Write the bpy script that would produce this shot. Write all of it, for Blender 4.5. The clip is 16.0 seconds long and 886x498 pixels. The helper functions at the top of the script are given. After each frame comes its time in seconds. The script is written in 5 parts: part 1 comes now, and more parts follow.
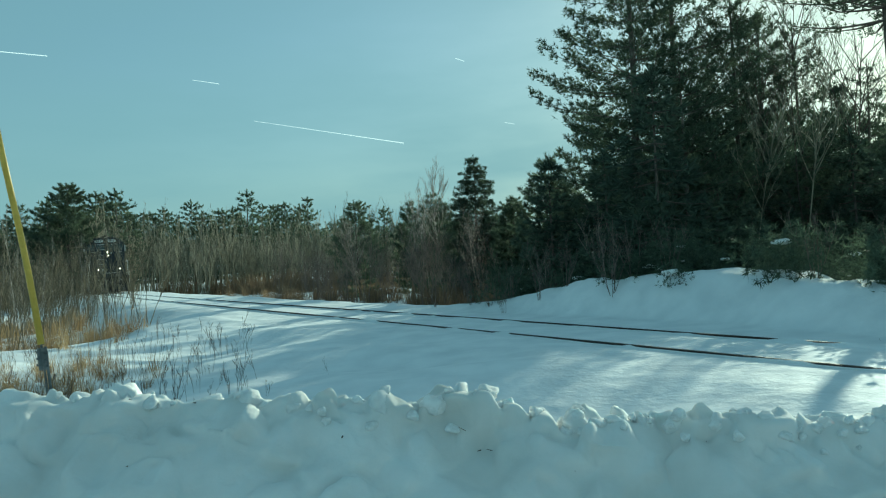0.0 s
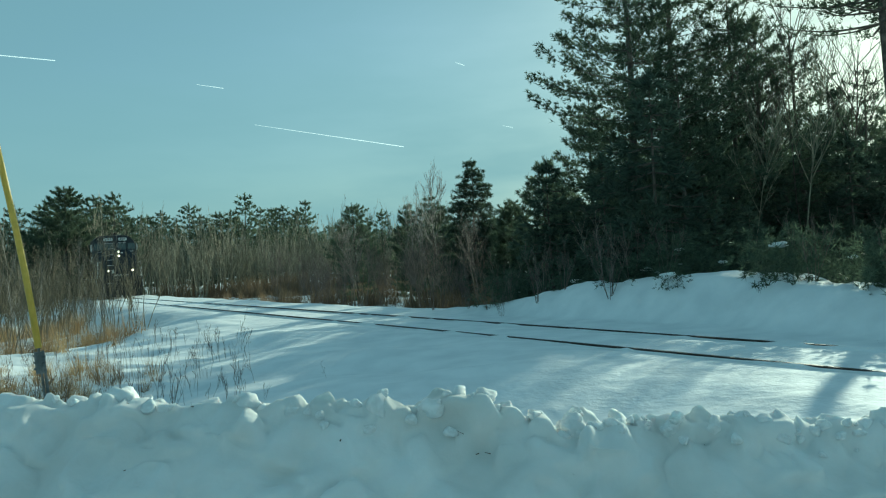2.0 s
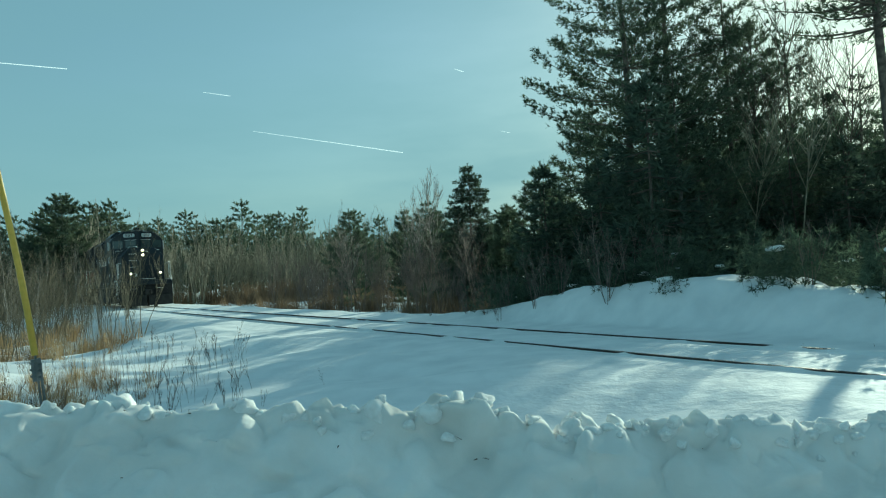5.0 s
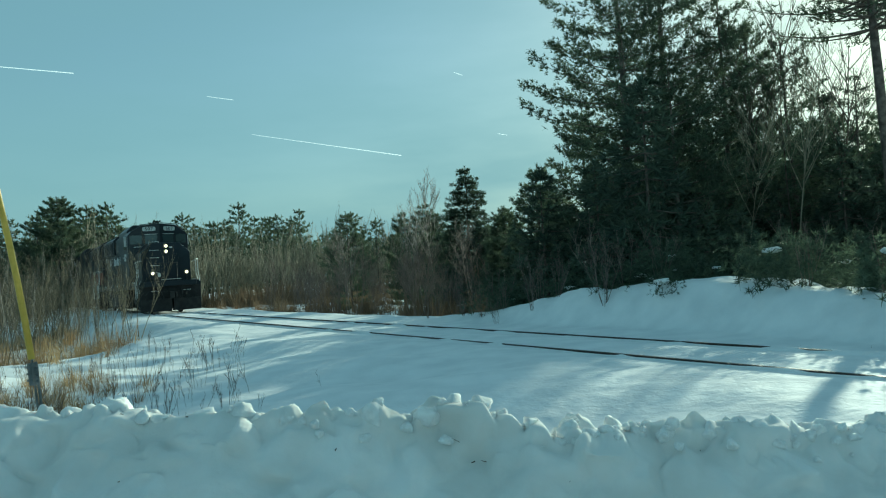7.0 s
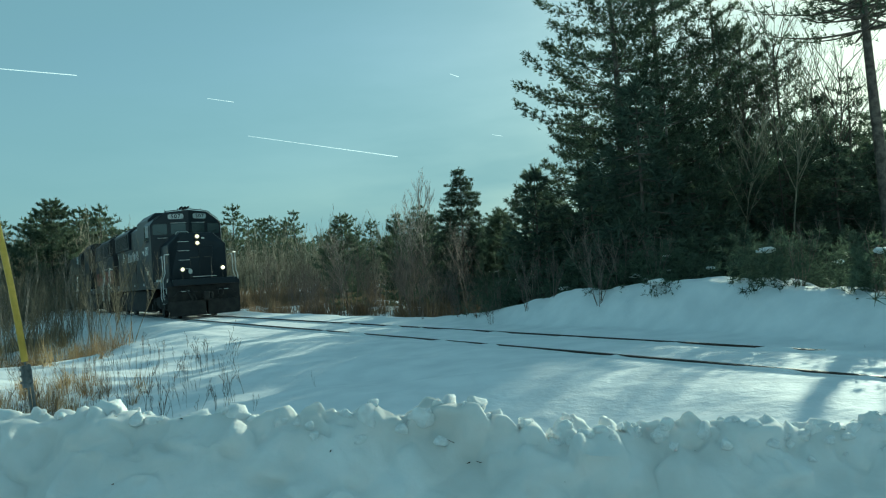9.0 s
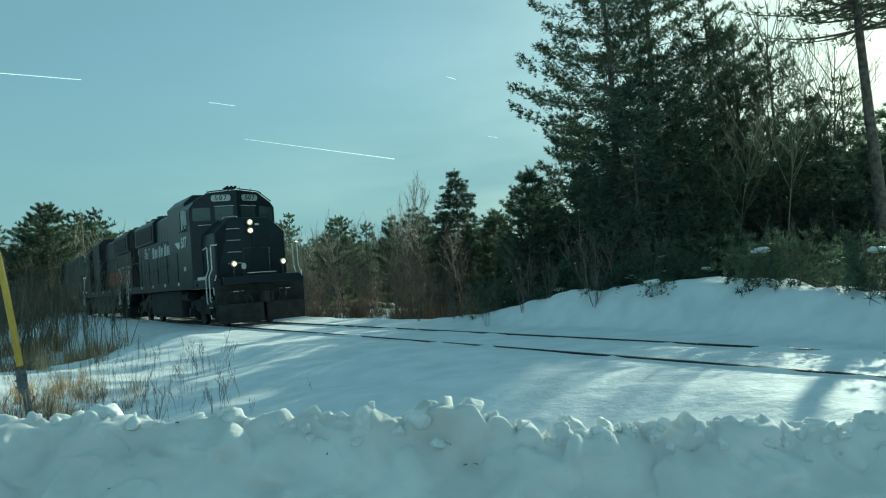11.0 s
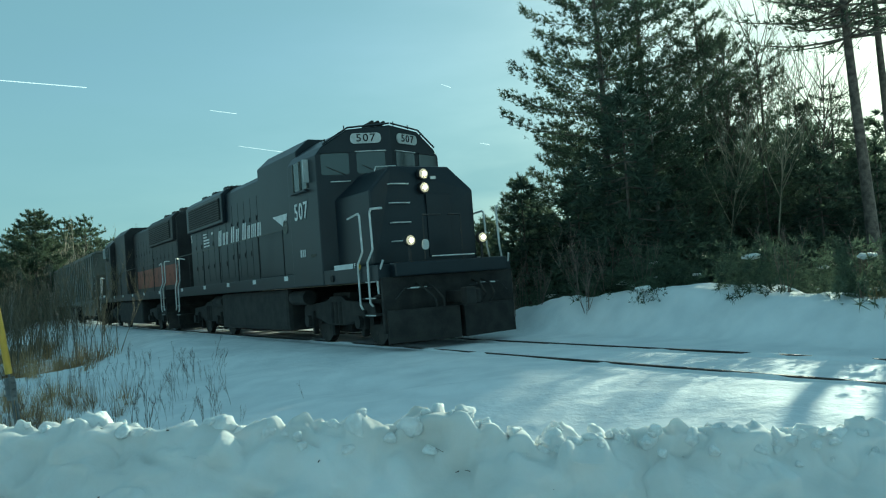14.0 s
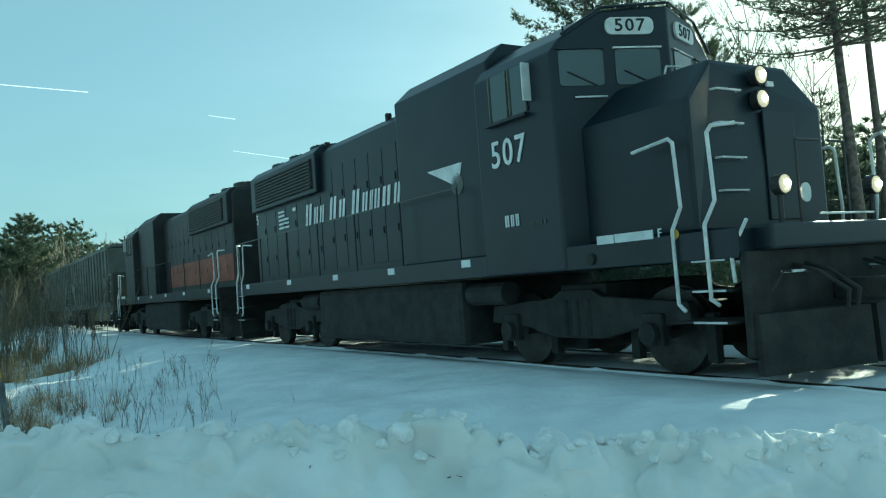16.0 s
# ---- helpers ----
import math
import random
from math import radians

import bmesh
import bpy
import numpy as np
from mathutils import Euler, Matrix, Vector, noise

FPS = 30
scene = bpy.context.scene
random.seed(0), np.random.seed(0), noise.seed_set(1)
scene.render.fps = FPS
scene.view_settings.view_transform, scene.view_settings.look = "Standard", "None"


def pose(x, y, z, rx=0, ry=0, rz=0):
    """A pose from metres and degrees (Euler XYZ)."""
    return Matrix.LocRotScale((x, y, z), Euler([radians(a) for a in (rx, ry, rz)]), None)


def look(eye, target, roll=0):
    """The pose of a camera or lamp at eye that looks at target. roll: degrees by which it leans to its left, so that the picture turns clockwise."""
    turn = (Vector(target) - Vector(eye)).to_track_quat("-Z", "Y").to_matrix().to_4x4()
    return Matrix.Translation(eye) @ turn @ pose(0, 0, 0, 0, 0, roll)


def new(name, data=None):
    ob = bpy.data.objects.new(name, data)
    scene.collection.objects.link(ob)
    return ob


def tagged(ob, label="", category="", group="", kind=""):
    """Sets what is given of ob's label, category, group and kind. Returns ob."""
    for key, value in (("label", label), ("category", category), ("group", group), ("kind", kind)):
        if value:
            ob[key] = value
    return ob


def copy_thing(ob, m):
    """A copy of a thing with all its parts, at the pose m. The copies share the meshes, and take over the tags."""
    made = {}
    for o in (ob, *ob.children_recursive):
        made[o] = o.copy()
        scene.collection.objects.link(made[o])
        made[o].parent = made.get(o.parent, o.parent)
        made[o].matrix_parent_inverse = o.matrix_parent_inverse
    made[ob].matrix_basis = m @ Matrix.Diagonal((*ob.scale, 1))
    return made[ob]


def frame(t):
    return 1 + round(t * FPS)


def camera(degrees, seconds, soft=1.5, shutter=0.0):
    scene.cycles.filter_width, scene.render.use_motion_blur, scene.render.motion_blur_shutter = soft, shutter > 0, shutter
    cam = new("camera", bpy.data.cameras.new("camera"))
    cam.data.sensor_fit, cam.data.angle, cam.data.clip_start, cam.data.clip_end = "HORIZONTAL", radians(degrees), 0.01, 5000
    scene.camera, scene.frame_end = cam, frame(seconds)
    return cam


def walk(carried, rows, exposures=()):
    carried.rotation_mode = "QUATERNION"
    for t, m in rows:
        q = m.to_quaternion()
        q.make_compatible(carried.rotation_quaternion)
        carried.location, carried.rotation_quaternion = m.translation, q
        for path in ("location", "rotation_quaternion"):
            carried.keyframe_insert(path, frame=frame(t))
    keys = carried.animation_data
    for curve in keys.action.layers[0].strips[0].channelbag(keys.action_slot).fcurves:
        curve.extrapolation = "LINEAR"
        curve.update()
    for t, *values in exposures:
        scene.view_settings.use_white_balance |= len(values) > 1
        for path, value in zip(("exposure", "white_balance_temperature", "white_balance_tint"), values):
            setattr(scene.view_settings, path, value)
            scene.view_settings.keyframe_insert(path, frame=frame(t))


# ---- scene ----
# Exposure and white balance of the phone that filmed.
KELVIN, TINT = 6050, -22
EXPOSURES = [(t, e, KELVIN, TINT) for t, e in ((0.0, 0.4), (9.0, 0.44), (12.5, 0.52), (14.0, 0.62), (15.0, 0.78), (16.0, 0.92))]

# The camera: held by hand in a parked car; (seconds, turn to the right, tilt up, lean), in degrees.
EYE = (0.0, 0.0, 1.26)
TURNS = [
    (0, -2.02, 0.77, -3.18), (0.5, -2.01, 0.88, -3.17), (1, -1.89, 1.01, -3.18), (1.5, -1.91, 1.0, -3.18),
    (2, -1.86, 0.99, -3.24), (2.5, -1.88, 1.02, -3.27), (3, -1.82, 1.01, -3.33), (3.5, -1.77, 1.1, -3.39),
    (4, -1.7, 1.25, -3.46), (6.5, -1.52, 1.43, -3.56), (7, -1.42, 1.52, -3.67), (7.5, -1.34, 1.57, -3.65),
    (8, -1.23, 1.58, -3.69), (8.5, -1.1, 1.5, -3.71), (9, -1.03, 1.56, -3.81), (11.5, -0.68, 1.68, -4.17),
    (12, -0.59, 1.7, -4.14), (12.5, -0.44, 1.74, -4.18), (13, -0.38, 1.82, -4.27), (13.5, -0.24, 1.92, -4.33),
    (14, -0.09, 2.1, -4.21), (14.5, 0.14, 2.28, -4.1), (15, 0.22, 2.33, -4.08), (15.5, 0.38, 2.34, -4.07),
    (16, 0.49, 2.43, -4.09),
]


def aim(turn, tilt, lean):
    a, b = radians(turn), radians(tilt)
    far = Vector((math.sin(a) * math.cos(b), math.cos(a) * math.cos(b), math.sin(b))) * 50
    return look(EYE, Vector(EYE) + far, lean)


cam = camera(57.76, 16.0, 1.15)
walk(cam, [(t, aim(a, b, c)) for t, a, b, c in TURNS], EXPOSURES)

# ---- light: a low sun behind the pines, a thinly veiled winter sky ----
SUN_TURN, SUN_UP = radians(30.0), radians(17.0)
world = bpy.data.worlds.new("winter_sky")
scene.world = world
world.use_nodes = True
nt_ = world.node_tree
nt_.nodes.clear()
w_out = nt_.nodes.new("ShaderNodeOutputWorld")
w_bg = nt_.nodes.new("ShaderNodeBackground")
w_sky = nt_.nodes.new("ShaderNodeTexSky")
w_sky.sky_type = "NISHITA"
w_sky.sun_disc = False
w_sky.sun_elevation, w_sky.sun_rotation = SUN_UP, SUN_TURN
w_sky.air_density, w_sky.dust_density, w_sky.ozone_density = 1.0, 0.85, 2.2
w_co = nt_.nodes.new("ShaderNodeTexCoord")
w_map = nt_.nodes.new("ShaderNodeMapping")
w_map.inputs["Scale"].default_value = (1.2, 1.0, 5.0)
w_map.inputs["Rotation"].default_value = (0.12, 0.25, 0.3)
w_noise = nt_.nodes.new("ShaderNodeTexNoise")
w_noise.inputs["Scale"].default_value = 2.4
w_noise.inputs["Detail"].default_value = 5
w_ramp = nt_.nodes.new("ShaderNodeValToRGB")
w_ramp.color_ramp.elements[0].position, w_ramp.color_ramp.elements[0].color = 0.4, (0.44, 0.44, 0.44, 1)
w_ramp.color_ramp.elements[1].position, w_ramp.color_ramp.elements[1].color = 0.66, (0.64, 0.64, 0.64, 1)
# haze thickens towards the horizon
w_sep = nt_.nodes.new("ShaderNodeSeparateXYZ")
w_haze = nt_.nodes.new("ShaderNodeMapRange")
w_haze.inputs["From Min"].default_value, w_haze.inputs["From Max"].default_value = 0.0, 0.3
w_haze.inputs["To Min"].default_value, w_haze.inputs["To Max"].default_value = 0.42, 0.0
w_add = nt_.nodes.new("ShaderNodeMath")
w_add.use_clamp = True
nt_.links.new(w_co.outputs["Generated"], w_sep.inputs["Vector"])
nt_.links.new(w_sep.outputs["Z"], w_haze.inputs["Value"])
nt_.links.new(w_haze.outputs["Result"], w_add.inputs[1])
w_mix = nt_.nodes.new("ShaderNodeMix")
w_mix.data_type = "RGBA"
w_mix.inputs["B"].default_value = (2.2, 3.5, 4.3, 1)
nt_.links.new(w_co.outputs["Generated"], w_map.inputs["Vector"])
nt_.links.new(w_map.outputs["Vector"], w_noise.inputs["Vector"])
nt_.links.new(w_noise.outputs["Fac"], w_ramp.inputs["Fac"])
nt_.links.new(w_ramp.outputs["Color"], w_add.inputs[0])
nt_.links.new(w_add.outputs[0], w_mix.inputs["Factor"])
nt_.links.new(w_sky.outputs["Color"], w_mix.inputs["A"])
nt_.links.new(w_mix.outputs["Result"], w_bg.inputs["Color"])
nt_.links.new(w_bg.outputs["Background"], w_out.inputs["Surface"])
w_bg.inputs["Strength"].default_value = 0.088

sun = new("sun", bpy.data.lights.new("sun", "SUN"))
sun.data.energy, sun.data.angle, sun.data.color = 3.9, radians(0.53), (1.0, 0.93, 0.82)
sun_way = Vector((math.sin(SUN_TURN) * math.cos(SUN_UP), math.cos(SUN_TURN) * math.cos(SUN_UP), math.sin(SUN_UP)))
sun.matrix_world = look(sun_way * 100, (0, 0, 0))

# ---- tools ----
RNG = np.random.default_rng(7)


def lattice(ix, iy, seed):
    h = (ix * 374761393 + iy * 668265263 + seed * 982451653) & 0x7FFFFFFF
    h = ((h ^ (h >> 13)) * 1274126177) & 0x7FFFFFFF
    return ((h ^ (h >> 16)) & 0xFFFF) / 65535.0


def value_noise(x, y, seed=0):
    """Smooth noise of -1 to 1 over arrays, with cells of one unit."""
    x, y = np.broadcast_arrays(np.asarray(x, float), np.asarray(y, float))
    ix, iy = np.floor(x).astype(np.int64), np.floor(y).astype(np.int64)
    fx, fy = x - ix, y - iy
    fx, fy = fx * fx * (3 - 2 * fx), fy * fy * (3 - 2 * fy)
    a, b = lattice(ix, iy, seed), lattice(ix + 1, iy, seed)
    c, d = lattice(ix, iy + 1, seed), lattice(ix + 1, iy + 1, seed)
    return 2 * ((a * (1 - fx) + b * fx) * (1 - fy) + (c * (1 - fx) + d * fx) * fy) - 1


def fractal(x, y, seed=0, octaves=4):
    total, size = 0.0, 1.0
    for k in range(octaves):
        total = total + size * value_noise(np.asarray(x) * 2 ** k, np.asarray(y) * 2 ** k, seed + 31 * k)
        size *= 0.5
    return total


def smooth(x):
    x = np.clip(x, 0.0, 1.0)
    return x * x * (3 - 2 * x)


def mesh_from(name, verts, faces, material, soft=True):
    me = bpy.data.meshes.new(name)
    me.from_pydata(np.asarray(verts).tolist(), [], [tuple(f) for f in np.asarray(faces).tolist()] if isinstance(faces, np.ndarray) else faces)
    me.materials.append(material)
    if soft:
        me.polygons.foreach_set("use_smooth", np.ones(len(me.polygons), bool))
    me.update()
    return me


def grid_faces(rows, cols):
    i = np.arange(rows - 1)[:, None] * cols + np.arange(cols - 1)[None, :]
    i = i.ravel()
    return np.stack([i, i + 1, i + cols + 1, i + cols], 1)


def tubes(lines, sides=4):
    """Vertices and faces of tapered tubes; lines: (points, radius at the start, radius at the end)."""
    verts, faces, base = [], [], 0
    ring = np.arange(sides) * 2 * np.pi / sides
    for pts, r0, r1 in lines:
        pts = np.asarray(pts, float)
        n = len(pts)
        way = np.gradient(pts, axis=0)
        way /= np.linalg.norm(way, axis=1, keepdims=True) + 1e-9
        side = np.cross(way, [0.31, 0.87, 0.39])
        side /= np.linalg.norm(side, axis=1, keepdims=True) + 1e-9
        up = np.cross(way, side)
        r = np.linspace(r0, r1, n)[:, None, None]
        v = pts[:, None, :] + r * (np.cos(ring)[None, :, None] * side[:, None, :] + np.sin(ring)[None, :, None] * up[:, None, :])
        verts.append(v.reshape(-1, 3))
        k = np.arange(n - 1)[:, None] * sides + base
        j, j2 = np.arange(sides)[None, :], (np.arange(sides)[None, :] + 1) % sides
        faces.append(np.stack([(k + j).ravel(), (k + j2).ravel(), (k + sides + j2).ravel(), (k + sides + j).ravel()], 1))
        base += n * sides
    return np.concatenate(verts), np.concatenate(faces)


def part(name, bm, material, parent, label=""):
    """Links a bmesh as one mesh object under a thing or a part."""
    me = bpy.data.meshes.new(name)
    bm.to_mesh(me)
    bm.free()
    me.materials.append(material)
    ob = new(name, me)
    ob.parent = parent
    return tagged(ob, label)


def part_mesh(name, me, parent, label=""):
    ob = new(name, me)
    ob.parent = parent
    return tagged(ob, label)


def box(bm, x0, x1, y0, y1, z0, z1, bevel=0.0):
    got = bmesh.ops.create_cube(bm, size=1.0)["verts"]
    for v in got:
        v.co = Vector(((x0 + x1) / 2 + v.co.x * (x1 - x0), (y0 + y1) / 2 + v.co.y * (y1 - y0), (z0 + z1) / 2 + v.co.z * (z1 - z0)))
    if bevel:
        edges = list({e for v in got for e in v.link_edges})
        bmesh.ops.bevel(bm, geom=edges, offset=bevel, segments=2, affect="EDGES", profile=0.6)
    return bm


def new_box(*size, bevel=0.0):
    return box(bmesh.new(), *size, bevel=bevel)


def prism(bm, outline, axis, a, b, bevel=0.0):
    """An outline of (p, q) pushed from a to b along the axis: x (p, q are y, z), y (x, z) or z (x, y)."""
    def at(p, q, k):
        return {"x": (k, p, q), "y": (p, k, q), "z": (p, q, k)}[axis]
    lo = [bm.verts.new(at(p, q, a)) for p, q in outline]
    hi = [bm.verts.new(at(p, q, b)) for p, q in outline]
    n = len(outline)
    fs = [bm.faces.new(lo), bm.faces.new(hi[::-1])]
    fs += [bm.faces.new((lo[i], hi[i], hi[(i + 1) % n], lo[(i + 1) % n])) for i in range(n)]
    bmesh.ops.recalc_face_normals(bm, faces=fs)
    if bevel:
        bmesh.ops.bevel(bm, geom=list({e for f in fs for e in f.edges}), offset=bevel, segments=2, affect="EDGES", profile=0.6)
    return bm


def rod(bm, a, b, r, sides=8):
    a, b = Vector(a), Vector(b)
    m = Matrix.Translation((a + b) / 2) @ (b - a).to_track_quat("Z", "Y").to_matrix().to_4x4()
    bmesh.ops.create_cone(bm, cap_ends=True, segments=sides, radius1=r, radius2=r, depth=(b - a).length, matrix=m)
    return bm


def bent_rod(bm, pts, r, sides=8):
    for a, b in zip(pts, pts[1:]):
        rod(bm, a, b, r, sides)
    for q in pts[1:-1]:
        bmesh.ops.create_uvsphere(bm, u_segments=sides, v_segments=6, radius=r, matrix=Matrix.Translation(q))
    return bm


# ---- materials ----
def material(name, dark, light, rough=0.7, metal=0.0, scale=6.0, bump=0.2, fine=60.0, spread=(0.35, 0.65), vary=0.0, ior=1.45, coords="Object"):
    """Two tones in blotches with fine grain; scale and fine in blotches per metre."""
    m = bpy.data.materials.new(name)
    m.use_nodes = True
    n, l = m.node_tree.nodes, m.node_tree.links
    b = n["Principled BSDF"]
    co = n.new("ShaderNodeTexCoord")
    big, small = n.new("ShaderNodeTexNoise"), n.new("ShaderNodeTexNoise")
    big.inputs["Scale"].default_value, big.inputs["Detail"].default_value = scale, 5
    small.inputs["Scale"].default_value, small.inputs["Detail"].default_value = fine, 3
    for t in (big, small):
        l.new(co.outputs[coords], t.inputs["Vector"])
    ramp = n.new("ShaderNodeValToRGB")
    ramp.color_ramp.elements[0].position, ramp.color_ramp.elements[1].position = spread
    ramp.color_ramp.elements[0].color, ramp.color_ramp.elements[1].color = (*dark, 1), (*light, 1)
    add = n.new("ShaderNodeMath")
    add.operation = "MULTIPLY_ADD"
    add.inputs[1].default_value, add.inputs[2].default_value = 0.35, -0.17
    l.new(small.outputs["Fac"], add.inputs[0])
    tot = n.new("ShaderNodeMath")
    l.new(big.outputs["Fac"], tot.inputs[0])
    l.new(add.outputs[0], tot.inputs[1])
    l.new(tot.outputs[0], ramp.inputs["Fac"])
    colour = ramp.outputs["Color"]
    if vary:
        geo = n.new("ShaderNodeNewGeometry")
        hsv = n.new("ShaderNodeHueSaturation")
        rng = n.new("ShaderNodeMapRange")
        rng.inputs["To Min"].default_value, rng.inputs["To Max"].default_value = 1 - vary, 1 + vary
        l.new(geo.outputs["Random Per Island"], rng.inputs["Value"])
        l.new(rng.outputs["Result"], hsv.inputs["Value"])
        l.new(colour, hsv.inputs["Color"])
        colour = hsv.outputs["Color"]
    l.new(colour, b.inputs["Base Color"])
    b.inputs["Roughness"].default_value, b.inputs["Metallic"].default_value, b.inputs["IOR"].default_value = rough, metal, ior
    if bump:
        bp = n.new("ShaderNodeBump")
        bp.inputs["Strength"].default_value, bp.inputs["Distance"].default_value = bump, 0.02
        l.new(tot.outputs[0], bp.inputs["Height"])
        l.new(bp.outputs["Normal"], b.inputs["Normal"])
    return m


def snow_material(name, grain, relief, inside=0.0, soiled=(0.74, 0.76, 0.78), clean=(0.88, 0.89, 0.9)):
    m = bpy.data.materials.new(name)
    m.use_nodes = True
    n, l = m.node_tree.nodes, m.node_tree.links
    b = n["Principled BSDF"]
    co = n.new("ShaderNodeTexCoord")
    tone = n.new("ShaderNodeTexNoise")
    tone.inputs["Scale"].default_value, tone.inputs["Detail"].default_value = 1.7, 6
    ramp = n.new("ShaderNodeValToRGB")
    ramp.color_ramp.elements[0].color, ramp.color_ramp.elements[1].color = (*soiled, 1), (*clean, 1)
    ramp.color_ramp.elements[0].position, ramp.color_ramp.elements[1].position = 0.3, 0.65
    l.new(co.outputs["Object"], tone.inputs["Vector"])
    l.new(tone.outputs["Fac"], ramp.inputs["Fac"])
    l.new(ramp.outputs["Color"], b.inputs["Base Color"])
    b.inputs["Roughness"].default_value = 0.75
    b.inputs["Specular IOR Level"].default_value = 0.08
    b.inputs["Subsurface Weight"].default_value = inside
    b.inputs["Subsurface Radius"].default_value = (0.8, 0.95, 1.0)
    b.inputs["Subsurface Scale"].default_value = 0.035
    last = None
    for scale, strength, dist in ((grain, relief, 0.01), (grain * 0.18, relief * 0.9, 0.05)):
        t = n.new("ShaderNodeTexNoise")
        t.inputs["Scale"].default_value, t.inputs["Detail"].default_value = scale, 5
        l.new(co.outputs["Object"], t.inputs["Vector"])
        bp = n.new("ShaderNodeBump")
        bp.inputs["Strength"].default_value, bp.inputs["Distance"].default_value = strength, dist
        l.new(t.outputs["Fac"], bp.inputs["Height"])
        if last:
            l.new(last, bp.inputs["Normal"])
        last = bp.outputs["Normal"]
    l.new(last, b.inputs["Normal"])
    return m


def leaf_material(name, dark, light, through_light):
    """Needles and dry grass: a diffuse face that lets some light through."""
    m = material(name, dark, light, rough=0.6, scale=0.8, fine=9.0, bump=0.0, vary=0.35)
    n, l = m.node_tree.nodes, m.node_tree.links
    b = n["Principled BSDF"]
    tr = n.new("ShaderNodeBsdfTranslucent")
    mix = n.new("ShaderNodeMixShader")
    mix.inputs["Fac"].default_value = through_light
    l.new(b.inputs["Base Color"].links[0].from_socket, tr.inputs["Color"])
    l.new(b.outputs["BSDF"], mix.inputs[1])
    l.new(tr.outputs["BSDF"], mix.inputs[2])
    l.new(mix.outputs["Shader"], n["Material Output"].inputs["Surface"])
    return m


SNOW = snow_material("field_snow", 13.0, 1.0)
BANK_SNOW = snow_material("ploughed_snow", 16.0, 0.5, 0.3, (0.66, 0.645, 0.61), (0.86, 0.85, 0.83))
CLOD_SNOW = snow_material("broken_snow_crust", 9.0, 0.3, 0.3, (0.74, 0.73, 0.71), (0.88, 0.88, 0.87))
RAIL_STEEL = material("rusty_rail_steel", (0.012, 0.01, 0.009), (0.04, 0.028, 0.02), rough=0.6, metal=0.2, scale=5, fine=80)
BARK = material("pine_bark", (0.06, 0.05, 0.042), (0.17, 0.14, 0.115), rough=0.9, scale=7, fine=40, bump=0.6)
BIRCH_BARK = material("pale_birch_bark", (0.1, 0.085, 0.07), (0.34, 0.31, 0.27), rough=0.8, scale=9, fine=50, bump=0.3)
TWIG = material("bare_twig_bark", (0.17, 0.155, 0.11), (0.34, 0.31, 0.225), rough=0.85, scale=2, fine=30, bump=0.0, vary=0.3)
SAPLING_BARK = material("olive_brown_sapling_bark", (0.095, 0.082, 0.052), (0.22, 0.185, 0.125), rough=0.85, scale=2, fine=30, bump=0.0, vary=0.3)
RED_TWIG = material("red_brown_twig_bark", (0.125, 0.096, 0.082), (0.26, 0.2, 0.165), rough=0.85, scale=2, fine=30, bump=0.0, vary=0.3)
PINE = leaf_material("white_pine_needles", (0.06, 0.088, 0.06), (0.13, 0.165, 0.105), 0.6)
SPRUCE = leaf_material("spruce_needles", (0.055, 0.08, 0.058), (0.11, 0.145, 0.1), 0.55)
GRASS = leaf_material("dry_tan_grass", (0.26, 0.16, 0.075), (0.48, 0.34, 0.18), 0.35)
REED = leaf_material("brown_dead_reeds", (0.15, 0.1, 0.06), (0.3, 0.205, 0.12), 0.3)
WEED = material("dead_weed_stalk", (0.06, 0.042, 0.03), (0.17, 0.12, 0.085), rough=0.9, scale=3, fine=30, bump=0.0, vary=0.3)

# ---- ground: a snowed-in track on a low embankment, a cut bank on its far side ----
def track_turn(s):
    s = np.clip(s, -20.0, 75.0) / 100
    return 0.54274 + 0.04506 * s - 0.10465 * s * s


TRACK_S = np.arange(-160.0, 420.0, 0.5)
TRACK_X = np.cumsum(-np.sin(track_turn(TRACK_S)) * 0.5)
TRACK_Y = np.cumsum(np.cos(track_turn(TRACK_S)) * 0.5)
TRACK_X = TRACK_X - np.interp(0.0, TRACK_S, TRACK_X)
TRACK_Y = TRACK_Y - np.interp(0.0, TRACK_S, TRACK_Y) + 15.62


def beside_track(s, d, z=0.0):
    """World places at s metres back along the track and d metres to its near side."""
    s, d = np.asarray(s, float), np.asarray(d, float)
    a = track_turn(s)
    c = np.clip(s, TRACK_S[0], TRACK_S[-1])
    x = np.interp(c, TRACK_S, TRACK_X) - np.sin(a) * (s - c) - np.cos(a) * d
    y = np.interp(c, TRACK_S, TRACK_Y) + np.cos(a) * (s - c) - np.sin(a) * d
    return x, y


def track_place(x, y):
    """The s and d of a place in the world."""
    a = 0.54274
    s = -(x * math.sin(a)) + (y - 15.62) * math.cos(a)
    for _ in range(3):
        px, py = beside_track(s, 0.0)
        a = track_turn(s)
        s = s + (-(x - px) * np.sin(a) + (y - py) * np.cos(a))
    px, py = beside_track(s, 0.0)
    a = track_turn(s)
    return s, -(x - px) * np.cos(a) - (y - py) * np.sin(a)


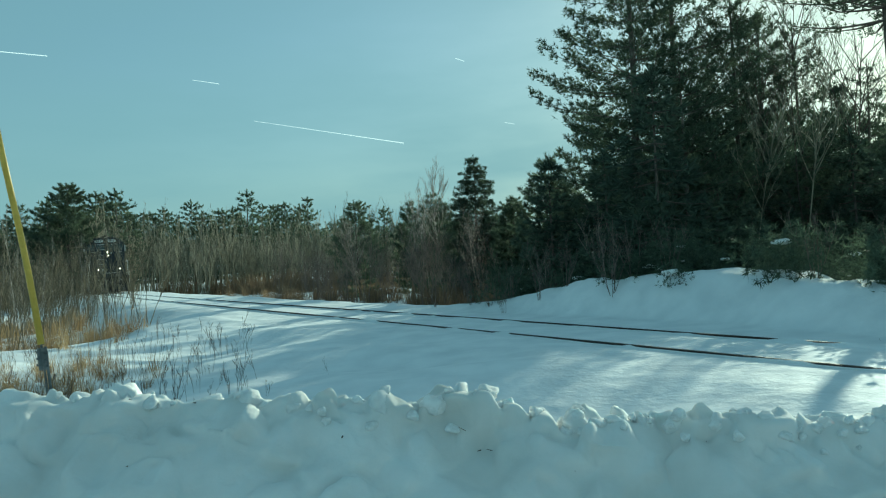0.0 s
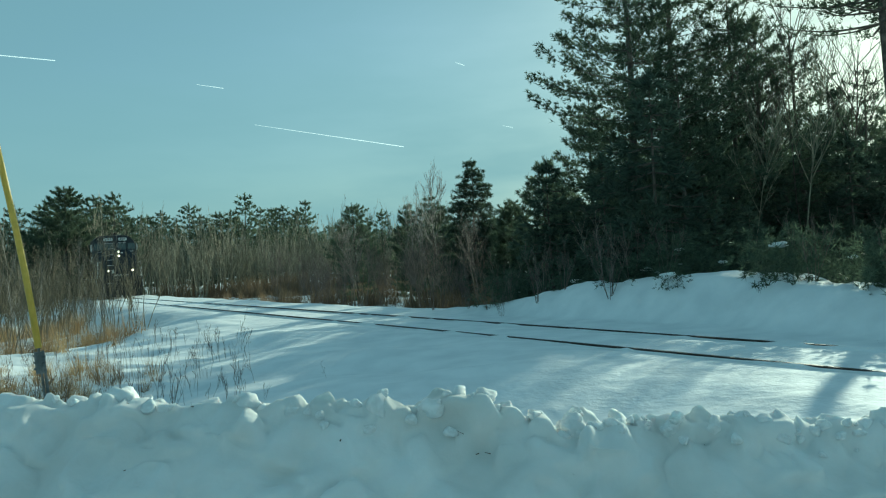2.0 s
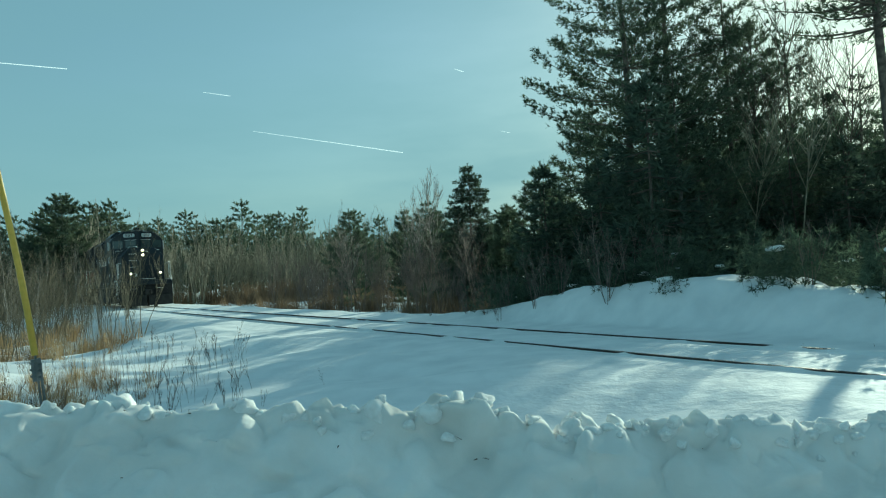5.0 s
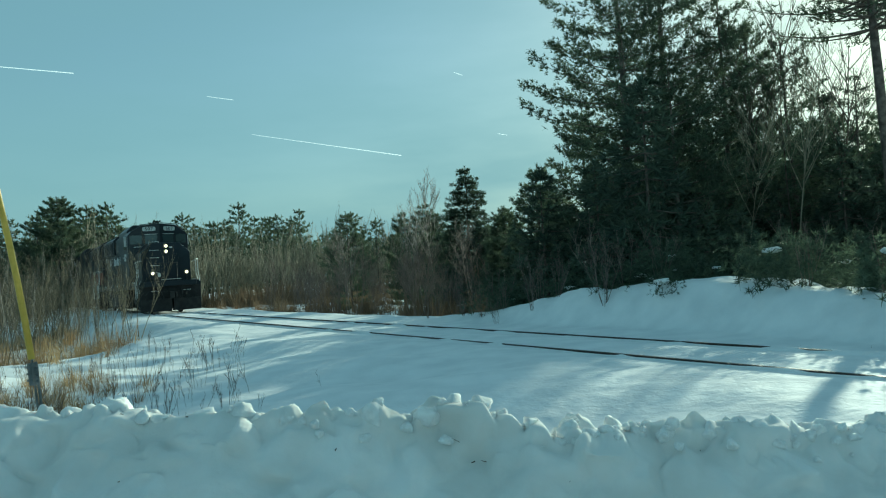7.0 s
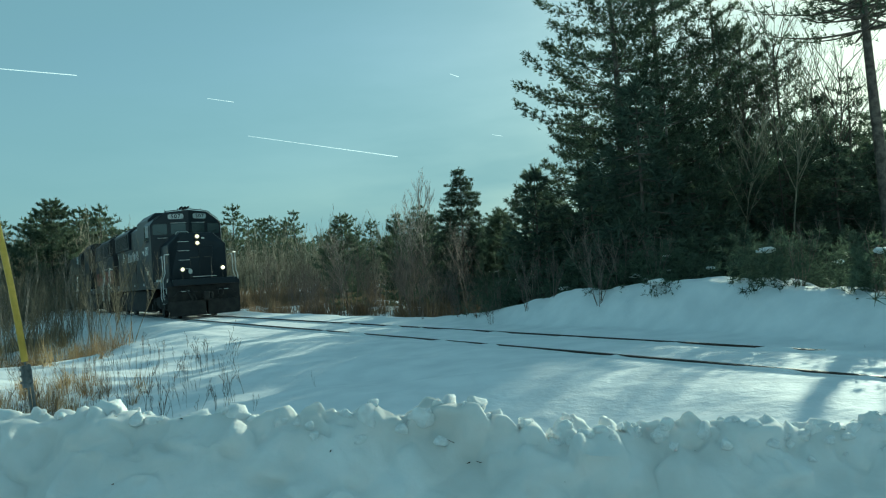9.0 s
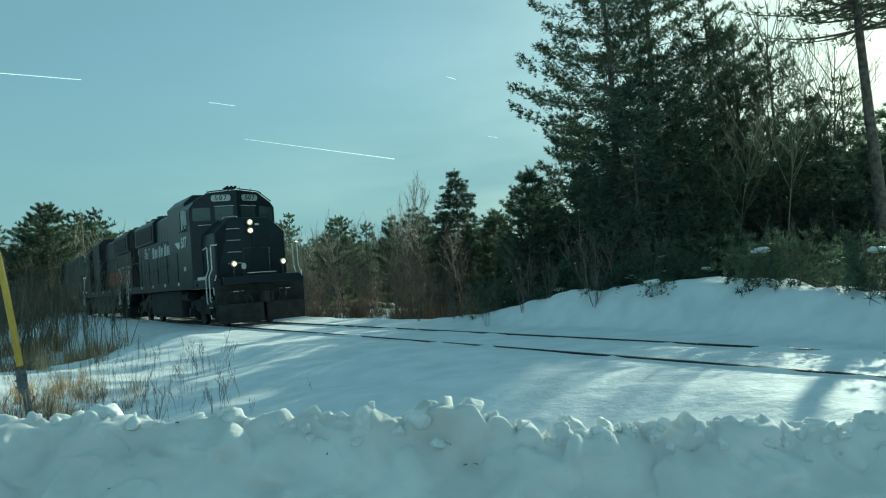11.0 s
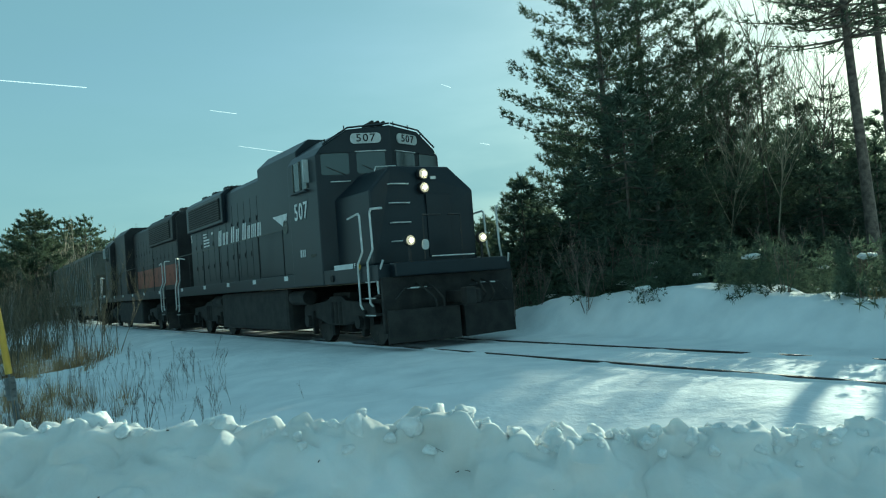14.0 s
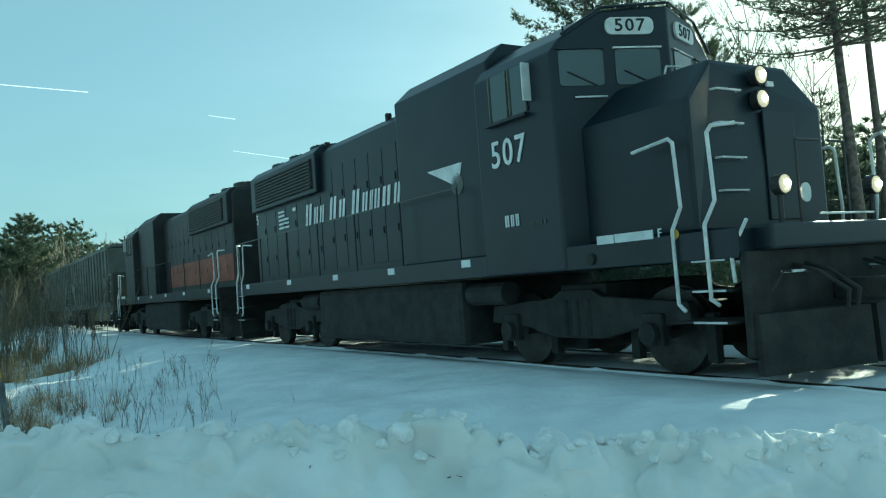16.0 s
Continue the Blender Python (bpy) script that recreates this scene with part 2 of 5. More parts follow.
def ground_height(s, d):
    left = smooth((s - 3.0) / 16)
    near = -0.006 - 0.3 * smooth((d - 1.3) / 5.5) - left * 0.75 * smooth((d - 2.0) / 4.5)
    cut = smooth((6.5 - s) / 7.5)
    crest = np.interp(s, (-14, -8, -6.3, -5.3, -3.5, 0, 4), (0.62, 0.6, 0.54, 0.63, 0.76, 0.68, 0.6))
    crest = crest + 0.05 * value_noise(s * 1.2, 3.3, 5) + 0.035 * value_noise(s * 2.9, d * 1.5, 6) + 0.03 * value_noise(s * 5, d * 4, 7)
    foot = 1.85 + 0.2 * value_noise(s * 0.5, 9.1, 8) + 0.1 * value_noise(s * 1.7, 4.1, 9)
    rise = smooth((-d - foot) / 0.85)
    far = cut * (crest * rise - 0.75 * smooth((-d - foot - 1.7) / 2.2)) - (1 - cut) * 0.85 * smooth((-d - 2.2) / 5)
    z = np.where(d > 0, near, -0.006 + far)
    rough = smooth((np.abs(d) - 1.0) / 1.5)
    z = z + rough * (0.055 * fractal(s * 0.35, d * 0.45, 11, 3) + 0.012 * fractal(s * 2.2, d * 2.2, 12, 3))
    z = z + (1 - rough) * (0.007 * fractal(s * 0.8, d * 2.0, 14, 3) - 0.008)
    # wind ridges that run towards the rails on the near side
    ridge = np.abs(value_noise(s * 0.16 + d * 0.1, d * 0.55, 21))
    z = z + 0.07 * smooth((d - 1.8) / 1.5) * (1 - ridge) * smooth((14 - d) / 6)
    # long drifts that lie across the wind, with fine ripples on them
    across, along = -0.514 * s - 0.857 * d, 0.857 * s - 0.514 * d
    open_snow = smooth((d - 1.6) / 1.6)
    drift = value_noise(across * 0.2 + 0.25 * along, along * 0.62 - 0.1 * across, 91)
    z = z + open_snow * (0.12 * drift + 0.045 * value_noise(across * 0.45, along * 1.5 + 0.2 * across, 92))
    z = z + smooth((d - 1.2) / 1.2) * (0.016 * value_noise(across * 0.8, along * 2.6, 93) + 0.012 * value_noise(across * 1.6, along * 4.5, 94))
    # a cleared strip along the near face of each rail
    for r in (0.755, -0.755):
        bare = np.exp(-(((s - 15) / 9) ** 2))
        open_rail = smooth(0.8 + 0.5 * value_noise(s * 0.8, r * 7, 33) + 0.35 * value_noise(s * 2.6, r * 5, 34) + 0.6 * bare)
        gap = smooth((d - r - 0.036) / 0.004) * np.clip((r + 0.5 - d) / 0.46, 0, 1)
        z = z - gap * (0.014 + open_rail * (0.02 + 0.085 * bare))
        # here and there snow lies over the railhead
        z = z + smooth((0.06 - np.abs(d - r)) / 0.02) * 0.022 * smooth(value_noise(s * 2.3, r * 3, 36) * 1.6 - 0.2) * (1 - bare)
    return z


def ground_at(x, y):
    s, d = track_place(x, y)
    return float(ground_height(np.asarray(s), np.asarray(d)))


def spread(lo, hi, step, reach, grow=1.28):
    mid = list(np.arange(lo, hi + 1e-6, step))
    a, g = [], step
    x = lo
    while x > -reach:
        g *= grow
        x -= g
        a.append(x)
    b, g, x = [], step, hi
    while x < reach:
        g *= grow
        x += g
        b.append(x)
    return np.array(a[::-1] + mid + b)


def build_ground():
    s = spread(-16, 44, 0.14, 1500)
    d = spread(-5.5, 12, 0.1, 1500)
    extra = [r + k for r in (0.755, -0.755) for k in (-0.09, -0.042, -0.035, 0.034, 0.041, 0.07, 0.12, 0.2, 0.3, 0.42, 0.51)]
    d = np.unique(np.round(np.concatenate([d, extra]), 3))
    S, D = np.meshgrid(s, d, indexing="ij")
    x, y = beside_track(S, D)
    z = ground_height(S, D)
    verts = np.stack([x, y, z], -1).reshape(-1, 3)
    ob = new("ground", mesh_from("ground", verts, grid_faces(len(s), len(d)), SNOW))
    tagged(ob, "smooth wind-ridged snow over a low railway embankment", "snow ground", kind="structure")


def build_rail(d, name, label):
    profile = [(-0.07, -0.17), (0.07, -0.17), (0.07, -0.155), (0.012, -0.13), (0.012, -0.05), (0.036, -0.035), (0.034, -0.004),
               (0.02, 0.0), (-0.02, 0.0), (-0.034, -0.004), (-0.036, -0.035), (-0.012, -0.05), (-0.012, -0.13), (-0.07, -0.155)]
    s = np.concatenate([np.arange(-60, 70, 1.0), np.arange(70, 300, 5.0)])
    rows = []
    for p, q in profile:
        x, y = beside_track(s, d + p)
        rows.append(np.stack([x, y, np.full_like(s, q)], -1))
    verts = np.stack(rows, 1).reshape(-1, 3)
    n = len(profile)
    k = np.arange(len(s) - 1)[:, None] * n
    j, j2 = np.arange(n)[None, :], (np.arange(n)[None, :] + 1) % n
    faces = np.stack([(k + j).ravel(), (k + j2).ravel(), (k + n + j2).ravel(), (k + n + j).ravel()], 1)
    ob = new(name, mesh_from(name, verts, faces, RAIL_STEEL, soft=False))
    tagged(ob, label, "rail", "rails of the track", "structure")


# the lumps along the crest: place, top, half width
CREST_LUMPS = [(-2.46, 0.675, 0.124), (-2.18, 0.64, 0.102), (-1.9, 0.658, 0.118), (-1.65, 0.586, 0.062), (-1.47, 0.6, 0.084), (-1.27, 0.613, 0.077), (-1.14, 0.57, 0.05), (-1.02, 0.569, 0.05), (-0.89, 0.541, 0.043), (-0.79, 0.544, 0.05),
               (-0.65, 0.542, 0.034), (-0.52, 0.595, 0.071), (-0.4, 0.525, 0.05), (-0.24, 0.555, 0.059), (-0.11, 0.578, 0.068), (0.01, 0.584, 0.068), (0.14, 0.5, 0.046), (0.31, 0.451, 0.056), (0.49, 0.42, 0.056), (0.72, 0.374, 0.046),
               (0.87, 0.368, 0.046), (1.01, 0.357, 0.046), (1.11, 0.366, 0.05), (1.23, 0.369, 0.056), (1.37, 0.391, 0.065), (1.52, 0.371, 0.068), (1.76, 0.308, 0.04), (1.88, 0.347, 0.074), (2.0, 0.328, 0.062), (2.14, 0.299, 0.062)]


# broken crust that lies along the crest and, flatter, down the face
CRUMB_RNG = random.Random(77)
CRUMBS = [(CRUMB_RNG.uniform(-3.3, 3.3), 4.27 + CRUMB_RNG.gauss(0, 0.09), 0.03 + 0.05 * CRUMB_RNG.random() ** 1.6) for _ in range(230)]
CRUMBS += [(CRUMB_RNG.uniform(-3.0, 3.0), CRUMB_RNG.uniform(3.2, 4.15), 0.05 + 0.11 * CRUMB_RNG.random() ** 2) for _ in range(45)]


def bank_crest(x):
    return 0.44 - 0.075 * x + 0.035 * value_noise(x * 1.1 + 4.2, 0.5, 41) + 0.02 * value_noise(x * 3.1, 2.5, 42)


def bank_height(x, y):
    crest = bank_crest(x)
    line = 4.3 + 0.18 * value_noise(x * 0.7, 8.8, 43)
    k = y - line
    front = crest + np.where(k > -0.55, 0.8 * k, -0.44 + 0.38 * (k + 0.55))
    back = crest - 0.85 * k
    z = np.where(k < 0, front, back)
    billow = 1 - np.abs(fractal(x * 2.3, y * 2.3, 51, 3)) * 0.8
    crumb = smooth((k + 0.35) / 0.3)
    face = smooth((k + 2.6) / 1.0) * smooth((1.2 - k) / 0.6)
    z = z + face * (0.14 * (billow - 0.6) + 0.04 * fractal(x * 4, y * 4, 52, 3) + 0.03 * crumb * (0.6 - np.abs(fractal(x * 11, y * 11, 53, 2))))
    lumps = np.zeros(np.broadcast(x, y).shape)
    for lx, ly, r in CRUMBS:
        flat = 0.8 if ly > 4.1 else 0.45
        q = ((x - lx) ** 2 + (y - ly) ** 2) / (r * r)
        lumps = np.maximum(lumps, flat * r * np.clip(1.15 - q * q, 0, 1))
    z = z + lumps
    for lx, top, r in CREST_LUMPS:
        near = np.exp(-(((x - lx) / (r * 1.15)) ** 4) - (((y - 4.3) / (r * 1.5)) ** 4))
        z = z + near * np.maximum(top - 0.35 * r - z, -0.02)
    return np.maximum(z, -0.45)


def build_snow_bank():
    x = np.concatenate([np.arange(-6.2, -3.2, 0.06), np.arange(-3.2, 3.2, 0.017), np.arange(3.2, 6.2, 0.06)])
    y = np.concatenate([np.arange(1.3, 2.8, 0.07), np.arange(2.8, 3.9, 0.032), np.arange(3.9, 4.6, 0.017), np.arange(4.6, 5.6, 0.06)])
    X, Y = np.meshgrid(x, y, indexing="ij")
    Z = bank_height(X, Y)
    # overhanging lumps: push the face sideways too
    X2 = X + 0.035 * fractal(X * 5, Y * 5 + Z * 5, 61, 2)
    Y2 = Y + 0.05 * fractal(X * 5, Y * 5 + Z * 5, 62, 2)
    bank = new("snow_bank", mesh_from("snow_bank", np.stack([X2, Y2, Z], -1).reshape(-1, 3), grid_faces(len(x), len(y)), BANK_SNOW))
    tagged(bank, "lumpy grey-white snow bank thrown up by a plough beside the road", "snow bank")
    # clods that the plough broke off
    kinds = []
    for k in range(7):
        bm = bmesh.new()
        # an angular lump: the hull of a few points, softened and roughened
        cut_rng = random.Random(40 + k)
        for _ in range(15):
            q = Vector((cut_rng.gauss(0, 1), cut_rng.gauss(0, 1), cut_rng.gauss(0, 1))).normalized()
            bm.verts.new(q * cut_rng.uniform(0.8, 1.2))
        bmesh.ops.convex_hull(bm, input=bm.verts)
        bmesh.ops.delete(bm, geom=[v for v in bm.verts if not v.link_faces], context="VERTS")
        bmesh.ops.subdivide_edges(bm, edges=list(bm.edges), cuts=3, use_grid_fill=True)
        for _ in range(2):
            bmesh.ops.smooth_vert(bm, verts=list(bm.verts), factor=0.5, use_axis_x=True, use_axis_y=True, use_axis_z=True)
        for v in bm.verts:
            v.co *= 1.15
            c = v.co * 1.6 + Vector((9.0 * k, 3, 1))
            v.co *= 1.0 + 0.14 * noise.noise(c) + 0.1 * noise.noise(c * 2.7) + 0.07 * noise.noise(c * 6.5)
        me = bpy.data.meshes.new("clod")
        bm.to_mesh(me)
        bm.free()
        me.materials.append(CLOD_SNOW)
        me.polygons.foreach_set("use_smooth", np.ones(len(me.polygons), bool))
        kinds.append(me)
    rng = random.Random(5)
    for x, top, r in CREST_LUMPS:
        ob = part_mesh("clod", kinds[rng.randrange(7)], bank)
        r, top = r * 1.18, top + 0.01
        tall = r * rng.uniform(0.85, 1.1)
        q = Euler((rng.uniform(-0.5, 0.5), rng.uniform(-0.5, 0.5), rng.uniform(0, 6.28)))
        ob.matrix_basis = Matrix.LocRotScale((x, 4.3 + rng.uniform(-0.03, 0.05), top - tall), q, (r, r * 1.1, tall))
    spots = []
    for n_ in range(110):
        x = rng.uniform(-3.2, 3.2) if n_ < 60 else rng.uniform(0.1, 2.6)
        spots.append((x, 4.3 + rng.uniform(-0.14, 0.1), 0.018 + 0.04 * rng.random() ** 1.8))
    for x, y, r in spots:
        r *= 0.8 if x > 0.15 else 0.95
        z = float(bank_height(np.asarray(x), np.asarray(y)))
        ob = part_mesh("clod", kinds[rng.randrange(7)], bank)
        q = Euler((rng.uniform(-0.4, 0.4), rng.uniform(-0.4, 0.4), rng.uniform(0, 6.28)))
        ob.matrix_basis = Matrix.LocRotScale((x, y, z + r * (0.0 if y > 4.2 else -0.45)), q, (r * rng.uniform(0.85, 1.25), r, r * rng.uniform(0.75, 1.05)))


def build_dirt():
    """Grit, bark and twigs frozen into the bank."""
    rng = random.Random(9)
    vs, fs, base = [], [], 0
    for _ in range(70):
        x, y = rng.uniform(-2.8, 2.8), rng.uniform(3.0, 4.25)
        z = float(bank_height(np.asarray(x), np.asarray(y)))
        a, ln, r = rng.uniform(0, 6.28), rng.uniform(0.005, 0.02), rng.uniform(0.002, 0.005)
        tip = np.array([math.cos(a) * ln, math.sin(a) * ln * 0.6, rng.uniform(-0.4, 0.6) * ln])
        p = np.array([x, y, z + 0.004])
        v, f = tubes([(np.stack([p - tip, p + tip * 0.2, p + tip]), r, r * 0.4)], 4)
        vs.append(v)
        fs.append(f + base)
        base += len(v)
    ob = new("bank_dirt", mesh_from("bank_dirt", np.concatenate(vs), np.concatenate(fs), WEED))
    tagged(ob, "specks of brown grit and bark in ploughed snow", "dirt", kind="stuff")


build_ground()
build_rail(0.755, "rail_near", "rusty steel rail half buried in packed snow")
build_rail(-0.755, "rail_far", "rusty steel rail half buried in packed snow")
build_snow_bank()
build_dirt()

# ---- woods ----
def blades(centres, ways, count, length, width, wide, rng):
    """Thin needle bunches: count triangles round each way, as vertices and faces."""
    n = len(centres) * count
    c = np.repeat(centres, count, 0)
    w = np.repeat(ways, count, 0) + rng.normal(0, wide, (n, 3))
    w /= np.linalg.norm(w, axis=1, keepdims=True) + 1e-9
    side = np.cross(w, rng.normal(0, 1, (n, 3)))
    side /= np.linalg.norm(side, axis=1, keepdims=True) + 1e-9
    ln = length * rng.uniform(0.6, 1.25, (n, 1))
    v = np.stack([c - side * width, c + side * width, c + w * ln], 1).reshape(-1, 3)
    return v, np.arange(3 * n).reshape(-1, 3)


def conifer(seed, height, reach, bare=0.12, whorls=16, per=5, tufts=26, blade=(0.2, 0.022), count=6, style="pine", ragged=0.35, trunk_r=None, lean=0.02, limb_sides=4):
    """Meshes of trunk with limbs, and crown, for one evergreen with its foot at the origin."""
    rng = np.random.default_rng(seed)
    r0 = trunk_r or height * 0.013
    bend = rng.normal(0, lean, 2)
    hs = np.linspace(0, height, 12)
    stem = np.stack([bend[0] * hs + 0.04 * np.sin(hs * 0.9 + seed), bend[1] * hs, hs], 1)
    lines = [(stem, r0, r0 * 0.12)]
    cs, ws = [], []
    for k in range(whorls):
        f = bare + (1 - bare) * (k + rng.uniform(-0.25, 0.25)) / whorls
        f = min(max(f, 0.03), 0.985)
        z = f * height
        q = (f - bare) / (1 - bare)
        if style == "pine":
            env = reach * ((0.68 + 0.32 * q / 0.42) if q < 0.42 else ((1.02 - q) / 0.6) ** 0.7)
        elif style == "sparse":
            env = reach * (0.55 + 0.45 * math.sin(math.pi * min(1, q * 0.9 + 0.15))) * (1.02 - q ** 4)
        else:
            env = reach * (1.03 - q) ** 0.68
        turn = rng.uniform(0, 6.28)
        for b in range(per):
            a = turn + b * 6.283 / per + rng.normal(0, 0.3)
            ln = env * rng.uniform(1 - ragged, 1 + ragged * 0.55)
            if ln < 0.12:
                ln = 0.12
            t = np.linspace(0, 1, 6)
            if style == "spruce":
                lift = -0.28 * t + 0.18 * t * t
            else:
                lift = (0.05 + 0.35 * q) * t + 0.22 * t * t * t - 0.12 * t
            x0 = np.array([np.interp(z, hs, stem[:, 0]), np.interp(z, hs, stem[:, 1]), z])
            way = np.array([math.cos(a), math.sin(a), 0])
            pts = x0 + way * (t * ln)[:, None] + np.array([0, 0, 1.0]) * (lift * ln)[:, None]
            pts[:, :2] += rng.normal(0, 0.025 * ln, (6, 2)) * t[:, None]
            lines.append((pts, max(0.012, r0 * 0.2 * (1.1 - q)), 0.005))
            m = max(4, int(tufts * (ln / reach) ** 1.1))
            u = rng.uniform(0.28, 1.0, m) ** 0.75
            at = np.stack([np.interp(u, t, pts[:, i]) for i in range(3)], 1)
            out = rng.normal(0, 1, m)
            cross = np.array([-way[1], way[0], 0])
            sw = 0.22 * ln * (1.12 - u) * out + rng.normal(0, 0.03, m)
            sw = np.clip(sw, -0.4 * ln, 0.4 * ln)
            at = at + cross * sw[:, None] - way * (np.abs(sw) * 0.35)[:, None]
            at[:, 2] += rng.normal(0.02, 0.035 + 0.02 * ln, m)
            dr = way * 0.75 + cross * np.sign(sw)[:, None] * 0.5 + np.array([0, 0, 0.55 if style != "spruce" else 0.1])
            cs.append(at)
            ws.append(dr)
    top = np.array([[stem[-1, 0], stem[-1, 1], height * g] for g in np.linspace(0.93, 1.0, 6)])
    cs.append(top)
    ws.append(np.tile([0, 0, 1.0], (6, 1)))
    cv, cf = blades(np.concatenate(cs), np.concatenate(ws), count, blade[0], blade[1], 0.55, rng)
    tv, tf = tubes(lines[:1], 8)
    lv, lf = tubes([(q[::2] if limb_sides < 4 else q, a, b) for q, a, b in lines[1:]], limb_sides)
    tv, tf = np.concatenate([tv, lv]), np.concatenate([tf, lf + len(tv)])
    leaf = SPRUCE if style == "spruce" else PINE
    return mesh_from("trunk", tv, tf, BARK), mesh_from("crown", cv, cf, leaf, soft=False)


def plant(name, meshes, x, y, turn, size, label, category, group="", sink=0.15):
    thing = new(name)
    for nm, me in meshes:
        part_mesh(nm, me, thing)
    thing.matrix_basis = Matrix.LocRotScale((x, y, ground_at(x, y) - sink), Euler((0, 0, turn)), (size, size, size))
    return tagged(thing, label, category, group)


def branchy(seed, height, spread_, stems=1, forks=7, twigs=5, r=0.02, sides=3, up=0.75, ground_spread=0.25, levels=2, segs=5, low=0.25):
    """A bare bush or tree as one soup of tapered twigs with its foot at the origin."""
    rng = np.random.default_rng(seed)
    lines = []

    def shoot(p, way, ln, rad, level):
        n = segs
        pts = [np.array(p, float)]
        w = np.array(way, float)
        for _ in range(n):
            w = w + rng.normal(0, 0.10, 3) + np.array([0, 0, 0.05])
            w /= np.linalg.norm(w)
            pts.append(pts[-1] + w * ln / n)
        lines.append((np.array(pts), rad, max(rad * 0.3, 0.0022)))
        if level >= levels:
            return
        for _ in range(forks if level == 0 else twigs):
            u = rng.uniform(low if level == 0 else 0.25, 0.97)
            i = min(int(u * n), n - 1)
            q = pts[i] + (pts[i + 1] - pts[i]) * (u * n - i)
            a = rng.uniform(0, 6.28)
            side = np.array([math.cos(a), math.sin(a), 0]) * (1 - up) + np.array([0, 0, up])
            side = side / np.linalg.norm(side) * 0.75 + w * 0.35
            shoot(q, side / np.linalg.norm(side), ln * rng.uniform(0.28, 0.5) * (1.15 - 0.5 * u), rad * 0.5, level + 1)

    for _ in range(stems):
        a, g = rng.uniform(0, 6.28), rng.uniform(0, ground_spread)
        tilt = rng.uniform(0, spread_)
        shoot((g * math.cos(a), g * math.sin(a), 0), (tilt * math.cos(a), tilt * math.sin(a), 1), height * rng.uniform(0.65, 1.0), r * rng.uniform(0.7, 1.1), 0)
    return tubes(lines, sides)


def plant_bare(name, soup, segs, sides, bark, x, y, label, category, group):
    """One leafless tree: its trunk and its branches."""
    v, f = soup
    nv, nf = (segs + 1) * sides, segs * sides
    thing = new(name)
    part_mesh("trunk", mesh_from("trunk", v[:nv], f[:nf], bark), thing)
    part_mesh("crown", mesh_from("crown", v[nv:], f[nf:] - nv, bark), thing)
    thing.location = (x, y, ground_at(x, y) - 0.1)
    tagged(thing, label, category, group)


def build_big_pines():
    label = "tall white pine with long ragged limbs beside the track"
    for seed, x, y, h, reach, bare, turn, style in (
            (1, 5.0, 23.6, 13.0, 2.95, 0.1, 0.3, "pine"), (2, 6.9, 26.6, 14.0, 3.4, 0.1, 1.7, "pine"), (3, 4.6, 29.5, 8.2, 1.9, 0.06, 2.2, "pine"),
            (4, 9.1, 27.2, 11.2, 2.5, 0.1, 4.0, "pine"), (5, 12.8, 30.6, 10.4, 2.3, 0.12, 5.0, "pine"), (6, 10.6, 19.8, 13.5, 3.2, 0.5, 0.8, "sparse"),
            (7, 11.0, 30.0, 10.8, 2.3, 0.12, 2.9, "pine"), (8, 12.8, 22.5, 13.0, 2.4, 0.6, 3.9, "sparse"), (9, 5.9, 21.8, 7.0, 2.3, 0.06, 1.1, "pine"),
            (10, 15.5, 31.5, 9.0, 2.2, 0.2, 3.3, "sparse")):
        thick = {1: 150, 2: 140, 3: 100, 4: 95, 5: 70, 7: 70, 9: 100}.get(seed, 50)
        meshes = conifer(seed, h, reach, bare, whorls=int(h * 1.75), per=6, tufts=thick, blade=(0.145, 0.0105), count=9, style=style)
        plant("white_pine", list(zip(("trunk", "crown"), meshes)), x, y, turn, 1.0, label, "pine tree", "pines beside the track")


